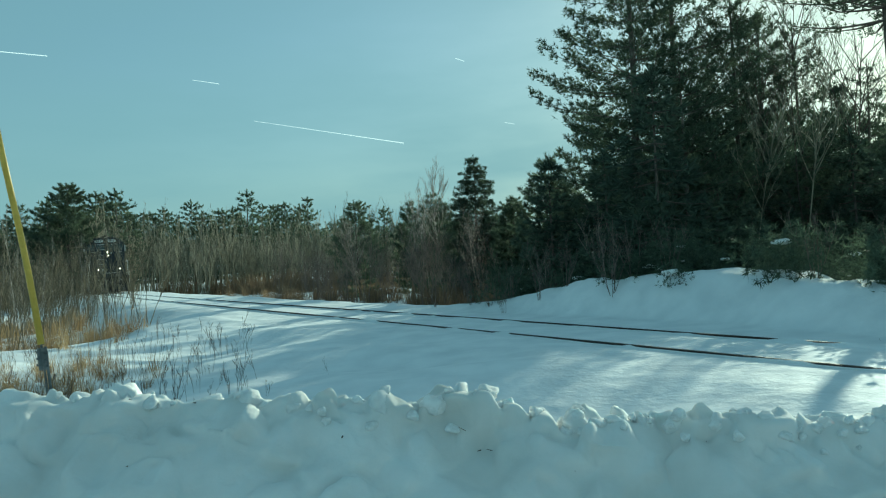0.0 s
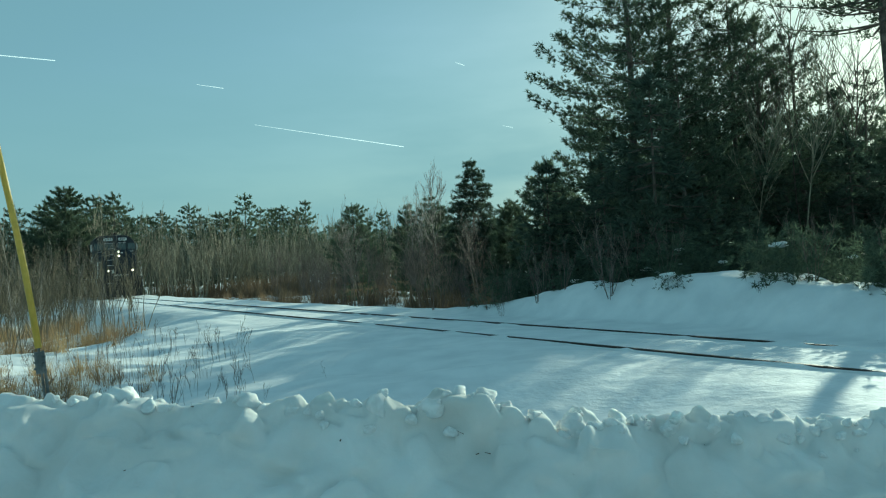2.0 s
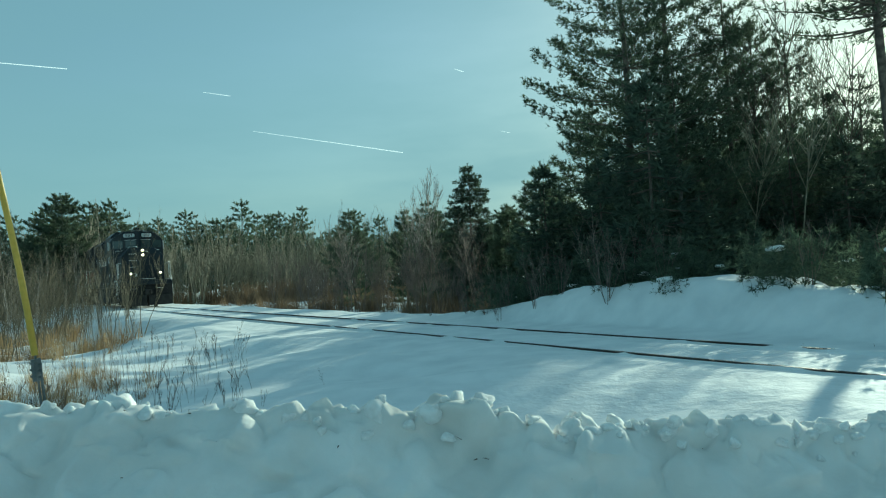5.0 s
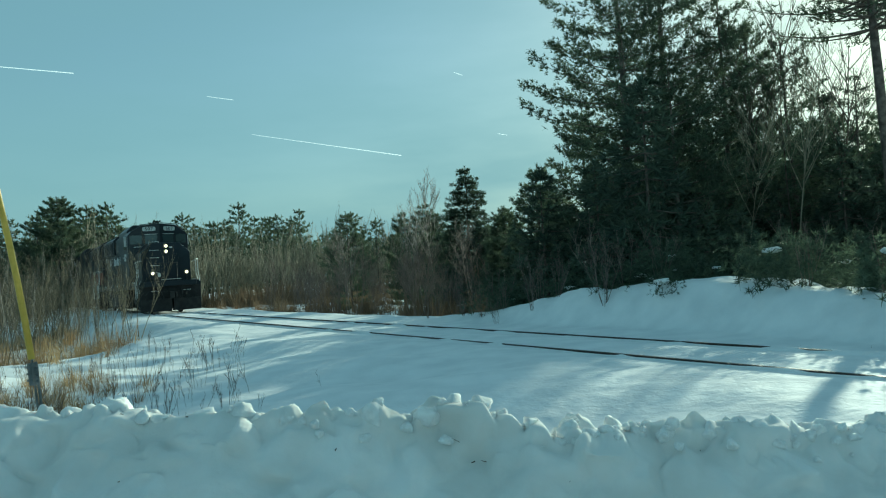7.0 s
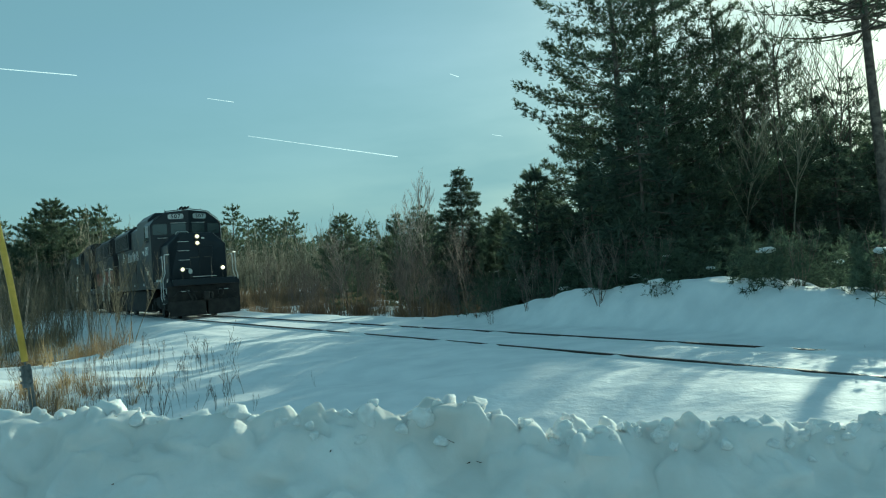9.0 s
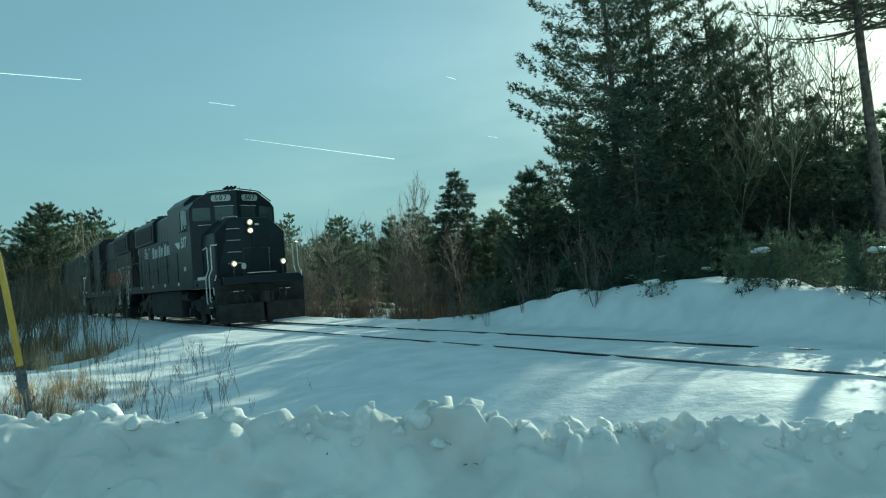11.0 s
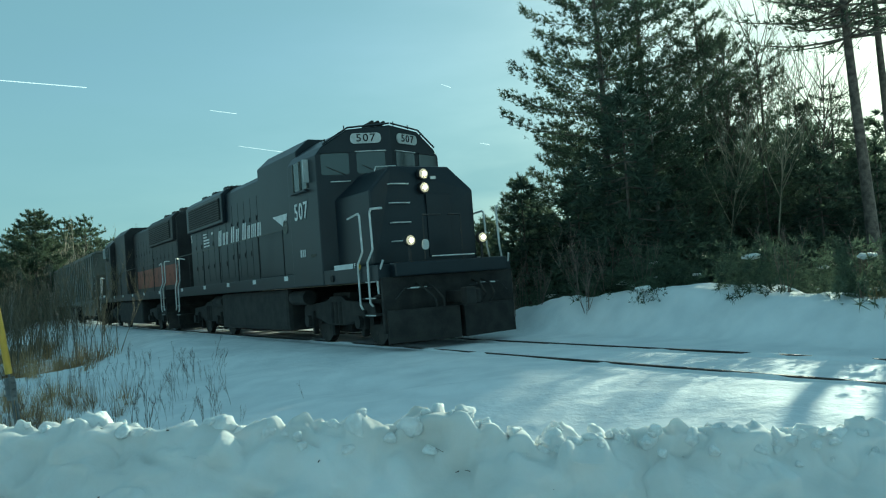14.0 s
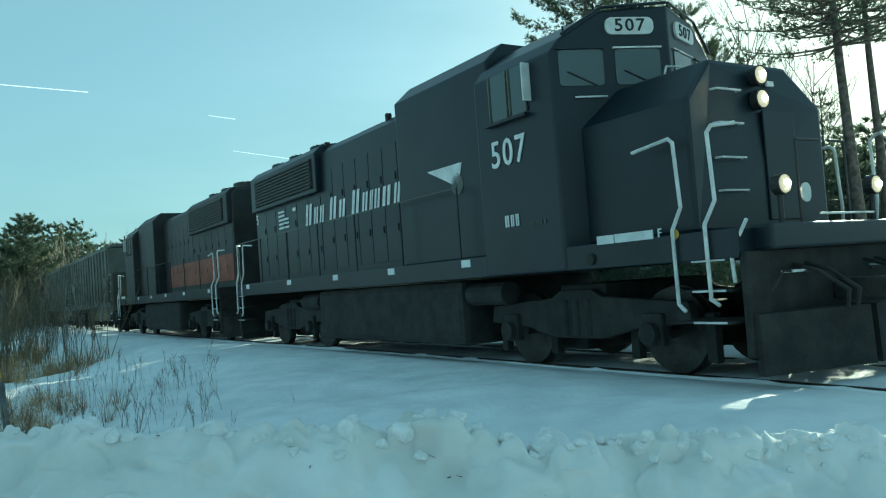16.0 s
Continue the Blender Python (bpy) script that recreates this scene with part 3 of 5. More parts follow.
def build_middle_trees():
    sp = conifer(21, 7.4, 2.35, 0.04, whorls=42, per=8, tufts=80, blade=(0.14, 0.012), count=9, style="spruce", ragged=0.5)
    plant("spruce", list(zip(("trunk", "crown"), sp)), 0.35, 40.0, 0.4, 1.0, "dense dark pointed spruce behind the brush", "spruce tree")
    for seed, x, y, h, reach in ((22, 3.0, 32.0, 6.3, 1.5), (23, 1.9, 34.5, 4.6, 1.3), (24, 4.0, 33.0, 5.2, 1.6), (25, -1.6, 46.0, 5.6, 1.4), (26, 2.2, 43.0, 5.4, 1.5),
                                     (27, -7.0, 49.5, 6.2, 1.7), (28, -3.8, 50.0, 6.0, 1.5), (29, -2.3, 48.0, 6.3, 1.7)):
        m = conifer(seed, h, reach, 0.05, whorls=18, per=6, tufts=64, blade=(0.17, 0.011), count=10, style="pine")
        plant("young_pine", list(zip(("trunk", "crown"), m)), x, y, seed, 1.0, "young dark green pine at the wood's edge", "pine tree", "young pines")
    # a second row behind the tall pines
    kinds = [conifer(40 + k, 8.0, 2.1, 0.03, whorls=17, per=6, tufts=44, blade=(0.24, 0.026), count=5, style="pine", limb_sides=3) for k in range(3)]
    rng = random.Random(8)
    for k in range(26):
        b, dist = 0.2 + 0.32 * (k + rng.random()) / 26, rng.uniform(35, 50)
        plant("back_pine", list(zip(("trunk", "crown"), kinds[k % 3])), math.sin(b) * dist, math.cos(b) * dist, rng.uniform(0, 6), rng.uniform(0.8, 1.12),
              "dark green pine deeper in the wood", "pine tree", "pines deeper in the wood")
    # dark understorey of small evergreens below the tall pines
    kinds = [conifer(30 + k, 3.2, 1.1, 0.03, whorls=16, per=6, tufts=16, blade=(0.17, 0.022), count=6, style="spruce", ragged=0.4, limb_sides=3) for k in range(4)]
    rng = random.Random(3)
    for _ in range(58):
        b, dist = rng.uniform(0.07, 0.5), rng.uniform(17.5, 38)
        x, y = math.sin(b) * dist, math.cos(b) * dist
        s, d = track_place(x, y)
        if d > -4.3:
            continue
        lit = x - 0.577 * y > -5.2 and dist < 27
        plant("young_spruce", list(zip(("trunk", "crown"), kinds[rng.randrange(4)])), x, y, rng.uniform(0, 6), rng.uniform(0.35, 0.7) if lit else rng.uniform(0.7, 1.6),
              "small dark spruce in the shaded undergrowth", "spruce tree", "young spruces under the pines")


def build_far_trees():
    # pines that rise out of the far treeline
    kinds = [conifer(50 + k, 10.0, 2.5, 0.15, whorls=15, per=6, tufts=15, blade=(0.33, 0.062), count=5, style="pine", ragged=0.5, limb_sides=3) for k in range(5)]
    rng = random.Random(11)
    tall = conifer(57, 9.9, 3.3, 0.06, whorls=19, per=7, tufts=120, blade=(0.22, 0.02), count=9, style="pine", ragged=0.4)
    plant("far_pine", list(zip(("trunk", "crown"), tall)), -34.0, 66.8, 0.9, 1.0, "broad old pine with tiered limbs above the brush", "pine tree", "pines of the far treeline", sink=0.3)
    for x, y, size in ((-41.5, 69.0, 0.74), (-44.5, 71.0, 0.8), (-38.8, 70.5, 0.66)):
        plant("far_pine", list(zip(("trunk", "crown"), tall)), x, y, x, size, "broad old pine with tiered limbs above the brush", "pine tree", "pines of the far treeline", sink=0.3)
    spots = [(-36.5, 68.0, 0.9), (-31.0, 72.0, 0.75), (-50.0, 74.0, 1.0), (-42.0, 66.0, 0.7),
             (-10.8, 79.0, 0.86), (-8.6, 80.0, 0.8), (-13.6, 86.0, 0.75), (-5.5, 76.0, 0.72), (-3.0, 72.0, 0.7)]
    for k in range(100):
        b = -0.62 + 0.68 * (k + rng.random()) / 100
        dist = rng.uniform(100, 132) if b < -0.2 else rng.uniform(112, 150)
        spots.append((math.sin(b) * dist, math.cos(b) * dist, rng.uniform(0.8, 1.08) * (1.15 if b < -0.2 else 0.88)))
    for k in range(38):
        b = -0.66 + 0.78 * (k + rng.random()) / 38
        dist = rng.uniform(128, 175)
        spots.append((math.sin(b) * dist, math.cos(b) * dist, rng.uniform(0.75, 1.0)))
    for x, y, size in spots:
        plant("far_pine", list(zip(("trunk", "crown"), kinds[rng.randrange(5)])), x, y, rng.uniform(0, 6), size,
              "dark green pine in the far treeline", "pine tree", "pines of the far treeline", sink=0.3)
    # pines that close the view at the right, and those behind the road
    for k in range(14):
        b, dist = rng.uniform(0.06, 0.75), rng.uniform(45, 95)
        plant("far_pine", list(zip(("trunk", "crown"), kinds[rng.randrange(5)])), math.sin(b) * dist, math.cos(b) * dist, rng.uniform(0, 6), rng.uniform(0.7, 1.0),
              "dark green pine in the far treeline", "pine tree", "pines of the far treeline", sink=0.3)


def scatter(name, kinds, spots, material_, label, category, kind="stuff"):
    """Joins many turned copies of vertex and face soups into one mesh."""
    vs, fs, base = [], [], 0
    for k, (x, y, turn, size, tall) in enumerate(spots):
        v, f = kinds[k % len(kinds)]
        c, s = math.cos(turn), math.sin(turn)
        w = np.stack([x + size * (c * v[:, 0] - s * v[:, 1]), y + size * (s * v[:, 0] + c * v[:, 1]), ground_at(x, y) - 0.04 + size * tall * v[:, 2]], 1)
        vs.append(w)
        fs.append(f + base)
        base += len(w)
    ob = new(name, mesh_from(name, np.concatenate(vs), np.concatenate(fs), material_))
    return tagged(ob, label, category, kind=kind)


def scatter_things(name, kinds, spots, material_, label, category, group):
    """Turned copies of a few soups, each one a thing of its own."""
    meshes = [mesh_from(name, v, f, material_) for v, f in kinds]
    for k, (x, y, turn, size, tall) in enumerate(spots):
        ob = new(name, meshes[k % len(meshes)])
        ob.matrix_basis = Matrix.LocRotScale((x, y, ground_at(x, y) - 0.04), Euler((0, 0, turn)), (size, size, size * tall))
        tagged(ob, label, category, group)


def build_brush():
    rng = random.Random(17)
    # far grey brush below the treeline
    kinds = [branchy(70 + k, 6.2, 0.2, stems=4, forks=7, twigs=3, r=0.045, up=0.7, ground_spread=1.2, segs=2) for k in range(4)]
    spots = []
    for k in range(340):
        b = -0.66 + 0.66 * (k + rng.random()) / 340
        dist = rng.uniform(76, 104)
        spots.append((math.sin(b) * dist, math.cos(b) * dist, rng.uniform(0, 6), rng.uniform(0.8, 1.28), 1.0))
    scatter("far_brush", kinds, spots, TWIG, "grey-brown leafless brush below the far treeline", "brush")
    # red-brown thicket beyond the track
    kinds = [branchy(80 + k, 3.9, 0.2, stems=2, forks=12, twigs=7, r=0.02, up=0.5, ground_spread=0.5, segs=4) for k in range(5)]
    spots = []
    for k in range(62):
        x = rng.uniform(-9.6, 1.2)
        spots.append((x, 33.5 + rng.uniform(-1.5, 7) - 0.55 * x, rng.uniform(0, 6), rng.uniform(0.55, 1.12) * (0.75 if x < -6 else 1.0), 1.0))
    scatter_things("bare_bush", kinds, spots, RED_TWIG, "leafless red-brown bush standing in the snowy field", "bush", "bushes of the thicket")
    # thin birches that stand above it
    for seed, x, y, h in ((91, -1.55, 42.0, 8.5), (92, -3.2, 42.5, 7.0), (93, -2.5, 43.5, 6.6), (94, -5.9, 40.0, 5.8)):
        v, f = branchy(seed, h, 0.05, stems=1, forks=18, twigs=5, r=0.036, sides=3, up=0.55, ground_spread=0.25, levels=3, segs=3, low=0.35)
        plant_bare("birch", (v, f), 3, 3, BIRCH_BARK, x, y, "slender leafless birch with fine upright twigs", "birch tree", "bare birches")
    # bare trunks in front of the dark pines, and grey crowns above them
    for seed, x, y, h, r, bark in ((95, 7.4, 21.2, 6.0, 0.03, TWIG), (96, 8.6, 21.6, 7.5, 0.032, TWIG), (131, 9.3, 26.5, 11.0, 0.05, BARK),
                                   (132, 11.4, 27.5, 10.5, 0.05, BARK), (133, 12.8, 29.0, 11.0, 0.05, BARK), (135, 10.9, 26.0, 10.0, 0.045, BARK)):
        v, f = branchy(seed, h, 0.05, stems=1, forks=18, twigs=5, r=r, sides=3, up=0.5, ground_spread=0.1, low=0.5, levels=3, segs=3)
        plant_bare("bare_tree", (v, f), 3, 3, bark, x, y, "slender leafless tree in front of dark pines", "bare tree", "leafless trees among the pines")
    # saplings by the near side of the track, with the train behind them
    kinds = [branchy(100 + k, 3.6, 0.16, stems=2, forks=9, twigs=5, r=0.016, up=0.62, ground_spread=0.4, segs=4) for k in range(5)]
    spots = []
    for _ in range(120):
        s, d = rng.uniform(14, 36), rng.uniform(3.6, 9.5)
        x, y = (float(q) for q in beside_track(s, d))
        spots.append((x, y, rng.uniform(0, 6), rng.uniform(0.6, 1.2), 1.0))
    scatter_things("sapling", kinds, spots, SAPLING_BARK, "thin leafless sapling on low ground beside the track", "sapling", "saplings beside the track")
    # a few paler stems among them
    kinds = [branchy(110 + k, 3.9, 0.14, stems=1, forks=6, twigs=3, r=0.014, up=0.8, ground_spread=0.3) for k in range(4)]
    spots = []
    for _ in range(30):
        s, d = rng.uniform(12, 27), rng.uniform(4.2, 8.5)
        x, y = (float(q) for q in beside_track(s, d))
        spots.append((x, y, rng.uniform(0, 6), rng.uniform(0.6, 1.1), 1.0))
    scatter_things("birch_sapling", kinds, spots, BIRCH_BARK, "pale slender birch sapling on low ground beside the track", "sapling", "saplings beside the track")
    # bushes on the cut bank
    kinds = [branchy(120 + k, 1.25, 0.6, stems=6, forks=5, twigs=3, r=0.009, up=0.6, ground_spread=0.15) for k in range(4)]
    spots = []
    for s, d, size in ((2.5, -3.0, 0.8), (1.6, -3.3, 1.0), (0.4, -3.0, 0.9), (-0.4, -3.4, 1.1), (-1.2, -2.9, 1.0), (-2.2, -3.5, 0.8), (3.5, -3.4, 0.8), (4.4, -3.0, 0.7),
                       (-7.9, -2.4, 0.5), (-8.6, -3.0, 0.6), (-9.5, -2.7, 0.6), (-6.5, -3.5, 0.8), (-5.2, -3.6, 0.9),
                       (2.0, -2.4, 0.5), (3.0, -2.7, 0.7), (1.0, -2.7, 0.8), (-0.9, -3.7, 1.0), (4.0, -2.8, 0.9), (5.0, -3.2, 0.9), (5.6, -2.6, 0.7), (0.0, -3.9, 1.1)):
        x, y = (float(q) for q in beside_track(s, d + 0.45))
        spots.append((x, y, rng.uniform(0, 6), size, 1.0))
    scatter_things("bank_bush", kinds, spots, RED_TWIG, "small leafless bush poking out of the snowy bank", "bush", "bushes on the bank")


def build_undergrowth():
    """Low evergreen shrubs with snow lodged on them, along the top of the cut bank."""
    rng = random.Random(31)
    shrubs = []
    for k in range(3):
        g = np.random.default_rng(200 + k)
        c = np.clip(g.normal(0, 1, (170, 3)), -1.4, 1.4) * [0.3, 0.3, 0.2] + [0, 0, 0.3]
        c[:, 2] = np.abs(c[:, 2])
        shrubs.append(mesh_from("low_shrub", *blades(c, c * [1, 1, 0.4] + [0, 0, 0.3], 10, 0.1, 0.0065, 0.7, g), PINE, soft=False))
    tops = []
    for k in range(3):
        bm = bmesh.new()
        bmesh.ops.create_icosphere(bm, subdivisions=2, radius=1.0)
        for v in bm.verts:
            v.co *= 1 + 0.45 * noise.noise(v.co * 1.7 + Vector((k * 5.0, 0, 0)))
            v.co.z *= 0.35
        me = bpy.data.meshes.new("lodged_snow")
        bm.to_mesh(me)
        bm.free()
        me.materials.append(CLOD_SNOW)
        me.polygons.foreach_set("use_smooth", np.ones(len(me.polygons), bool))
        tops.append(me)
    for n_ in range(78):
        s, d = rng.uniform(-13, 4), rng.uniform(-5.2, -2.7)
        if rng.random() < 0.4:
            s = rng.uniform(-11, -4)
        x, y = (float(q) for q in beside_track(s, d))
        size = rng.uniform(0.6, 1.5)
        if n_ == 0:
            x, y = (float(q) for q in beside_track(-2.7, -2.62))
            size = 0.62
        thing = new("low_shrub", shrubs[rng.randrange(3)])
        z = ground_at(x, y)
        thing.matrix_basis = Matrix.LocRotScale((x, y, z - 0.05), Euler((0, 0, rng.uniform(0, 6))), (size, size, size * rng.uniform(0.6, 1.1)))
        tagged(thing, "low green shrub on the snowy bank", "shrub", "low shrubs on the bank")
        if rng.random() < 0.55:
            r = rng.uniform(0.06, 0.17) / size
            cap = part_mesh("lodged_snow", tops[rng.randrange(3)], thing, "snow lodged on its twigs")
            cap.matrix_basis = Matrix.LocRotScale((rng.uniform(-0.2, 0.2), rng.uniform(-0.2, 0.2), rng.uniform(0.3, 0.5)), Euler((0, 0, rng.uniform(0, 6))), (r, r, r))


def grass_clump(seed, count, height, width, lean):
    rng = np.random.default_rng(seed)
    c = np.zeros((count, 3))
    c[:, :2] = rng.normal(0, 0.16, (count, 2))
    w = np.zeros((count, 3))
    w[:, 2] = 1
    return blades(c, w, 1, height, width, lean, rng)


def build_grass():
    rng = random.Random(23)
    kinds = [grass_clump(k, 46, 0.75, 0.008, 0.28) for k in range(4)]
    spots = []
    for _ in range(420):
        s, d = rng.uniform(9, 34), rng.uniform(4.6, 13)
        x, y = (float(q) for q in beside_track(s, d))
        if value_noise(x * 0.35, y * 0.35, 77) < -0.15:
            continue
        spots.append((x, y, rng.uniform(0, 6), rng.uniform(0.5, 1.15), 1.0))
    for _ in range(230):
        x, y = rng.uniform(-8.5, -2.6), rng.uniform(6.4, 13.5)
        if x > -1.6 - 0.3 * y + rng.uniform(-0.5, 0.5):
            continue
        spots.append((x, y, rng.uniform(0, 6), rng.uniform(0.25, 0.6), 1.0))
    # thin tufts on the face of the cut bank
    for _ in range(20):
        x, y = (float(q) for q in beside_track(rng.uniform(-10.5, -6.6), rng.uniform(-3.2, -2.1)))
        spots.append((x, y, rng.uniform(0, 6), rng.uniform(0.2, 0.45), 1.0))
    scatter("dry_grass", kinds, spots, GRASS, "tan dead grass standing out of the snow", "dry grass")
    kinds = [grass_clump(10 + k, 40, 1.0, 0.014, 0.25) for k in range(4)]
    spots = []
    for _ in range(1500):
        b, dist = rng.uniform(-0.42, 0.04), rng.uniform(34, 84)
        x, y = math.sin(b) * dist, math.cos(b) * dist
        if float(track_place(x, y)[1]) > -5 or value_noise(x * 0.12, y * 0.2, 78) < -0.1:
            continue
        spots.append((x, y, rng.uniform(0, 6), rng.uniform(0.6, 1.2) * (1.8 if dist > 60 else 1.0), 1.0))
    scatter("field_reeds", kinds, spots, REED, "brown dead reeds in the snowy field", "dry grass")
    # dark weed stalks between the snow bank and the track
    kinds = [branchy(140 + k, 0.7, 0.3, stems=1 + k % 2, forks=5, twigs=2, r=0.0032, up=0.65, ground_spread=0.12) for k in range(5)]
    spots = []
    for _ in range(330):
        x, y = rng.uniform(-9.5, -1.6), rng.uniform(7.4, 17)
        if x > -2.2 - 0.28 * (y - 6) + rng.uniform(-0.4, 0.9):
            continue
        spots.append((x, y, rng.uniform(0, 6), rng.uniform(0.3, 0.95), 1.0))
    for x, y, size in ((4.9, 9.9, 0.14), (4.2, 10.4, 0.1), (-1.9, 10.2, 0.35), (-3.1, 10.0, 0.9), (-2.6, 9.0, 0.6), (2.2, 8.4, 0.06)):
        spots.append((x, y, x, size, 1.0))
    scatter("dead_weeds", kinds, spots, WEED, "dark dead weed stalks in the roadside snow", "weeds")


build_big_pines()
build_middle_trees()
build_far_trees()
build_brush()
build_undergrowth()
build_grass()

# ---- guy wire with its yellow guard, contrails ----
YELLOW = material("yellow_plastic_guard", (0.52, 0.33, 0.045), (0.66, 0.44, 0.08), rough=0.45, scale=3, fine=30, bump=0.1)
GALVANISED = material("grey_wire_steel", (0.12, 0.125, 0.125), (0.25, 0.26, 0.26), rough=0.5, metal=0.6, scale=8, fine=60)
CONTRAIL = bpy.data.materials.new("contrail_ice_glow")
CONTRAIL.use_nodes = True
CONTRAIL.node_tree.nodes["Principled BSDF"].inputs["Base Color"].default_value = (0.9, 0.9, 0.9, 1)
CONTRAIL.node_tree.nodes["Principled BSDF"].inputs["Roughness"].default_value = 1.0
# added emission stands in for sunlight scattered through the ice
CONTRAIL.node_tree.nodes["Principled BSDF"].inputs["Emission Color"].default_value = (0.9, 0.97, 1.0, 1)
CONTRAIL.node_tree.nodes["Principled BSDF"].inputs["Emission Strength"].default_value = 0.5


def build_guy_wire():
    foot, knee, top = Vector((-3.29, 6.16, -0.4)), Vector((-3.37, 6.12, 0.78)), Vector((-3.66, 5.98, 3.2))
    root = new("guy_wire")
    part("wire", bent_rod(bmesh.new(), [foot, knee, top + (top - knee) * 1.2], 0.009, 8), GALVANISED, root)
    part("anchor_rod", rod(bmesh.new(), foot + Vector((0.03, 0, 0)), knee + Vector((0.03, 0, -0.02)), 0.011, 8), GALVANISED, root)
    v, f = tubes([(np.array([knee.lerp(top, k / 8) + Vector((0.012 * math.sin(k * 0.8), 0, 0)) for k in range(9)]), 0.026, 0.022)], 12)
    part_mesh("guard", mesh_from("guard", v, f, YELLOW), root, "long yellow plastic guard sleeve")
    part("clamp", rod(bmesh.new(), knee - Vector((-0.016, 0, 0.2)), knee - Vector((-0.003, 0, 0.03)), 0.038, 10), GALVANISED, root, "dark grey wire clamp")
    bm = bmesh.new()
    for k in range(3):
        rod(bm, knee + Vector((-0.03, -0.02, -0.06 - 0.05 * k)), knee + Vector((0.06, -0.02, -0.07 - 0.05 * k)), 0.009, 6)
    part("clamp_bolt", bm, GALVANISED, root)
    tagged(root, "slanting guy wire with a yellow guard above the snow bank", "guy wire")


CONTRAILS = []


def build_contrails():
    for a, b, r0, r1, way in (((-1383, 1506, 527), (-929, 1771, 509), 0.75, 1.0, 170), ((-644, 1894, 464), (-585, 1913, 455), 0.45, 0.75, 125),
                              ((-510, 1934, 364), (-153, 1994, 297), 0.4, 1.1, 35), ((-13, 2000, 502), (9, 2000, 493), 0.6, 0.9, 45),
                              ((100, 1997, 334), (124, 1996, 328), 0.4, 0.6, 10)):
        a, b = Vector(a), Vector(b)
        v, f = tubes([(np.array([(b - a) * (k / 10) for k in range(11)]), r0, r1)], 6)
        ob = new("contrail", mesh_from("contrail", v, f, CONTRAIL))
        ob.location = a
        tagged(ob, "thin white contrail high in the hazy sky", "contrail", "contrails in the sky", "structure")
        CONTRAILS.append((ob, a, (b - a).normalized() * way))


build_guy_wire()
build_contrails()

# ---- the train: x runs forwards from the leading coupler, the roadside face is at negative y ----
NAVY = material("dark_navy_paint", (0.005, 0.0105, 0.0155), (0.0105, 0.019, 0.026), rough=0.38, scale=1.2, fine=25, bump=0.05, spread=(0.3, 0.75))
GREY_BLACK = material("sooty_black_paint", (0.012, 0.013, 0.014), (0.03, 0.03, 0.03), rough=0.5, scale=1.5, fine=30, bump=0.05)
ORANGE = material("faded_orange_red_paint", (0.16, 0.035, 0.018), (0.3, 0.075, 0.035), rough=0.5, scale=2, fine=30, bump=0.05)
RUNNING = material("grimy_running_gear", (0.016, 0.0155, 0.0145), (0.036, 0.034, 0.03), rough=0.8, scale=4, fine=40, bump=0.3)
WHITE_PAINT = material("white_marking_paint", (0.62, 0.63, 0.62), (0.8, 0.8, 0.78), rough=0.5, scale=5, fine=50, bump=0.0)
RAIL_PAINT = material("white_handrail_paint", (0.5, 0.5, 0.48), (0.75, 0.75, 0.72), rough=0.45, scale=5, fine=50, bump=0.0)
BOARD = material("number_board_glass", (0.5, 0.52, 0.5), (0.62, 0.64, 0.62), rough=0.3, scale=5, fine=50, bump=0.0)
BLACK = material("black_lettering", (0.008, 0.008, 0.008), (0.012, 0.012, 0.012), rough=0.5, bump=0.0)
TYRE_STEEL = material("wheel_steel", (0.025, 0.023, 0.02), (0.06, 0.055, 0.05), rough=0.5, metal=0.5, scale=4, fine=40)
CAR_GREY = material("weathered_grey_hopper_paint", (0.085, 0.088, 0.075), (0.15, 0.152, 0.13), rough=0.65, scale=0.8, fine=14, bump=0.08)
CAR_RUST = material("rusty_brown_hopper_paint", (0.06, 0.045, 0.036), (0.12, 0.09, 0.07), rough=0.75, scale=0.8, fine=14, bump=0.08)


def glow_material(name, colour, strength):
    m = bpy.data.materials.new(name)
    m.use_nodes = True
    b = m.node_tree.nodes["Principled BSDF"]
    b.inputs["Base Color"].default_value = (0.3, 0.28, 0.24, 1)
    b.inputs["Emission Color"].default_value = (*colour, 1)
    b.inputs["Emission Strength"].default_value = strength
    return m


def glass_material(name):
    m = bpy.data.materials.new(name)
    m.use_nodes = True
    b = m.node_tree.nodes["Principled BSDF"]
    b.inputs["Base Color"].default_value = (0.06, 0.08, 0.08, 1)
    b.inputs["Roughness"].default_value = 0.06
    b.inputs["IOR"].default_value = 1.5
    b.inputs["Specular IOR Level"].default_value = 0.8
    return m


LAMP = glow_material("lit_headlight_glass", (1.0, 0.8, 0.55), 0.3)
BULB = glow_material("headlight_filament", (1.0, 0.82, 0.58), 40.0)
GLASS = glass_material("dark_cab_glass")


def word_mesh(text, height, depth=0.006):
    """Letters as a mesh that stands in the xz plane, facing -y, centred."""
    cu = bpy.data.curves.new("letters", "FONT")
    cu.body, cu.size, cu.extrude = text, height * 1.38, depth
    cu.align_x, cu.align_y, cu.offset = "CENTER", "CENTER", 0.012 * height
    cu.resolution_u = 3
    ob = new("letters", cu)
    me = bpy.data.meshes.new_from_object(ob.evaluated_get(bpy.context.evaluated_depsgraph_get()))
    bpy.data.objects.remove(ob)
    me.transform(Matrix.Rotation(radians(90), 4, "X"))
    return me


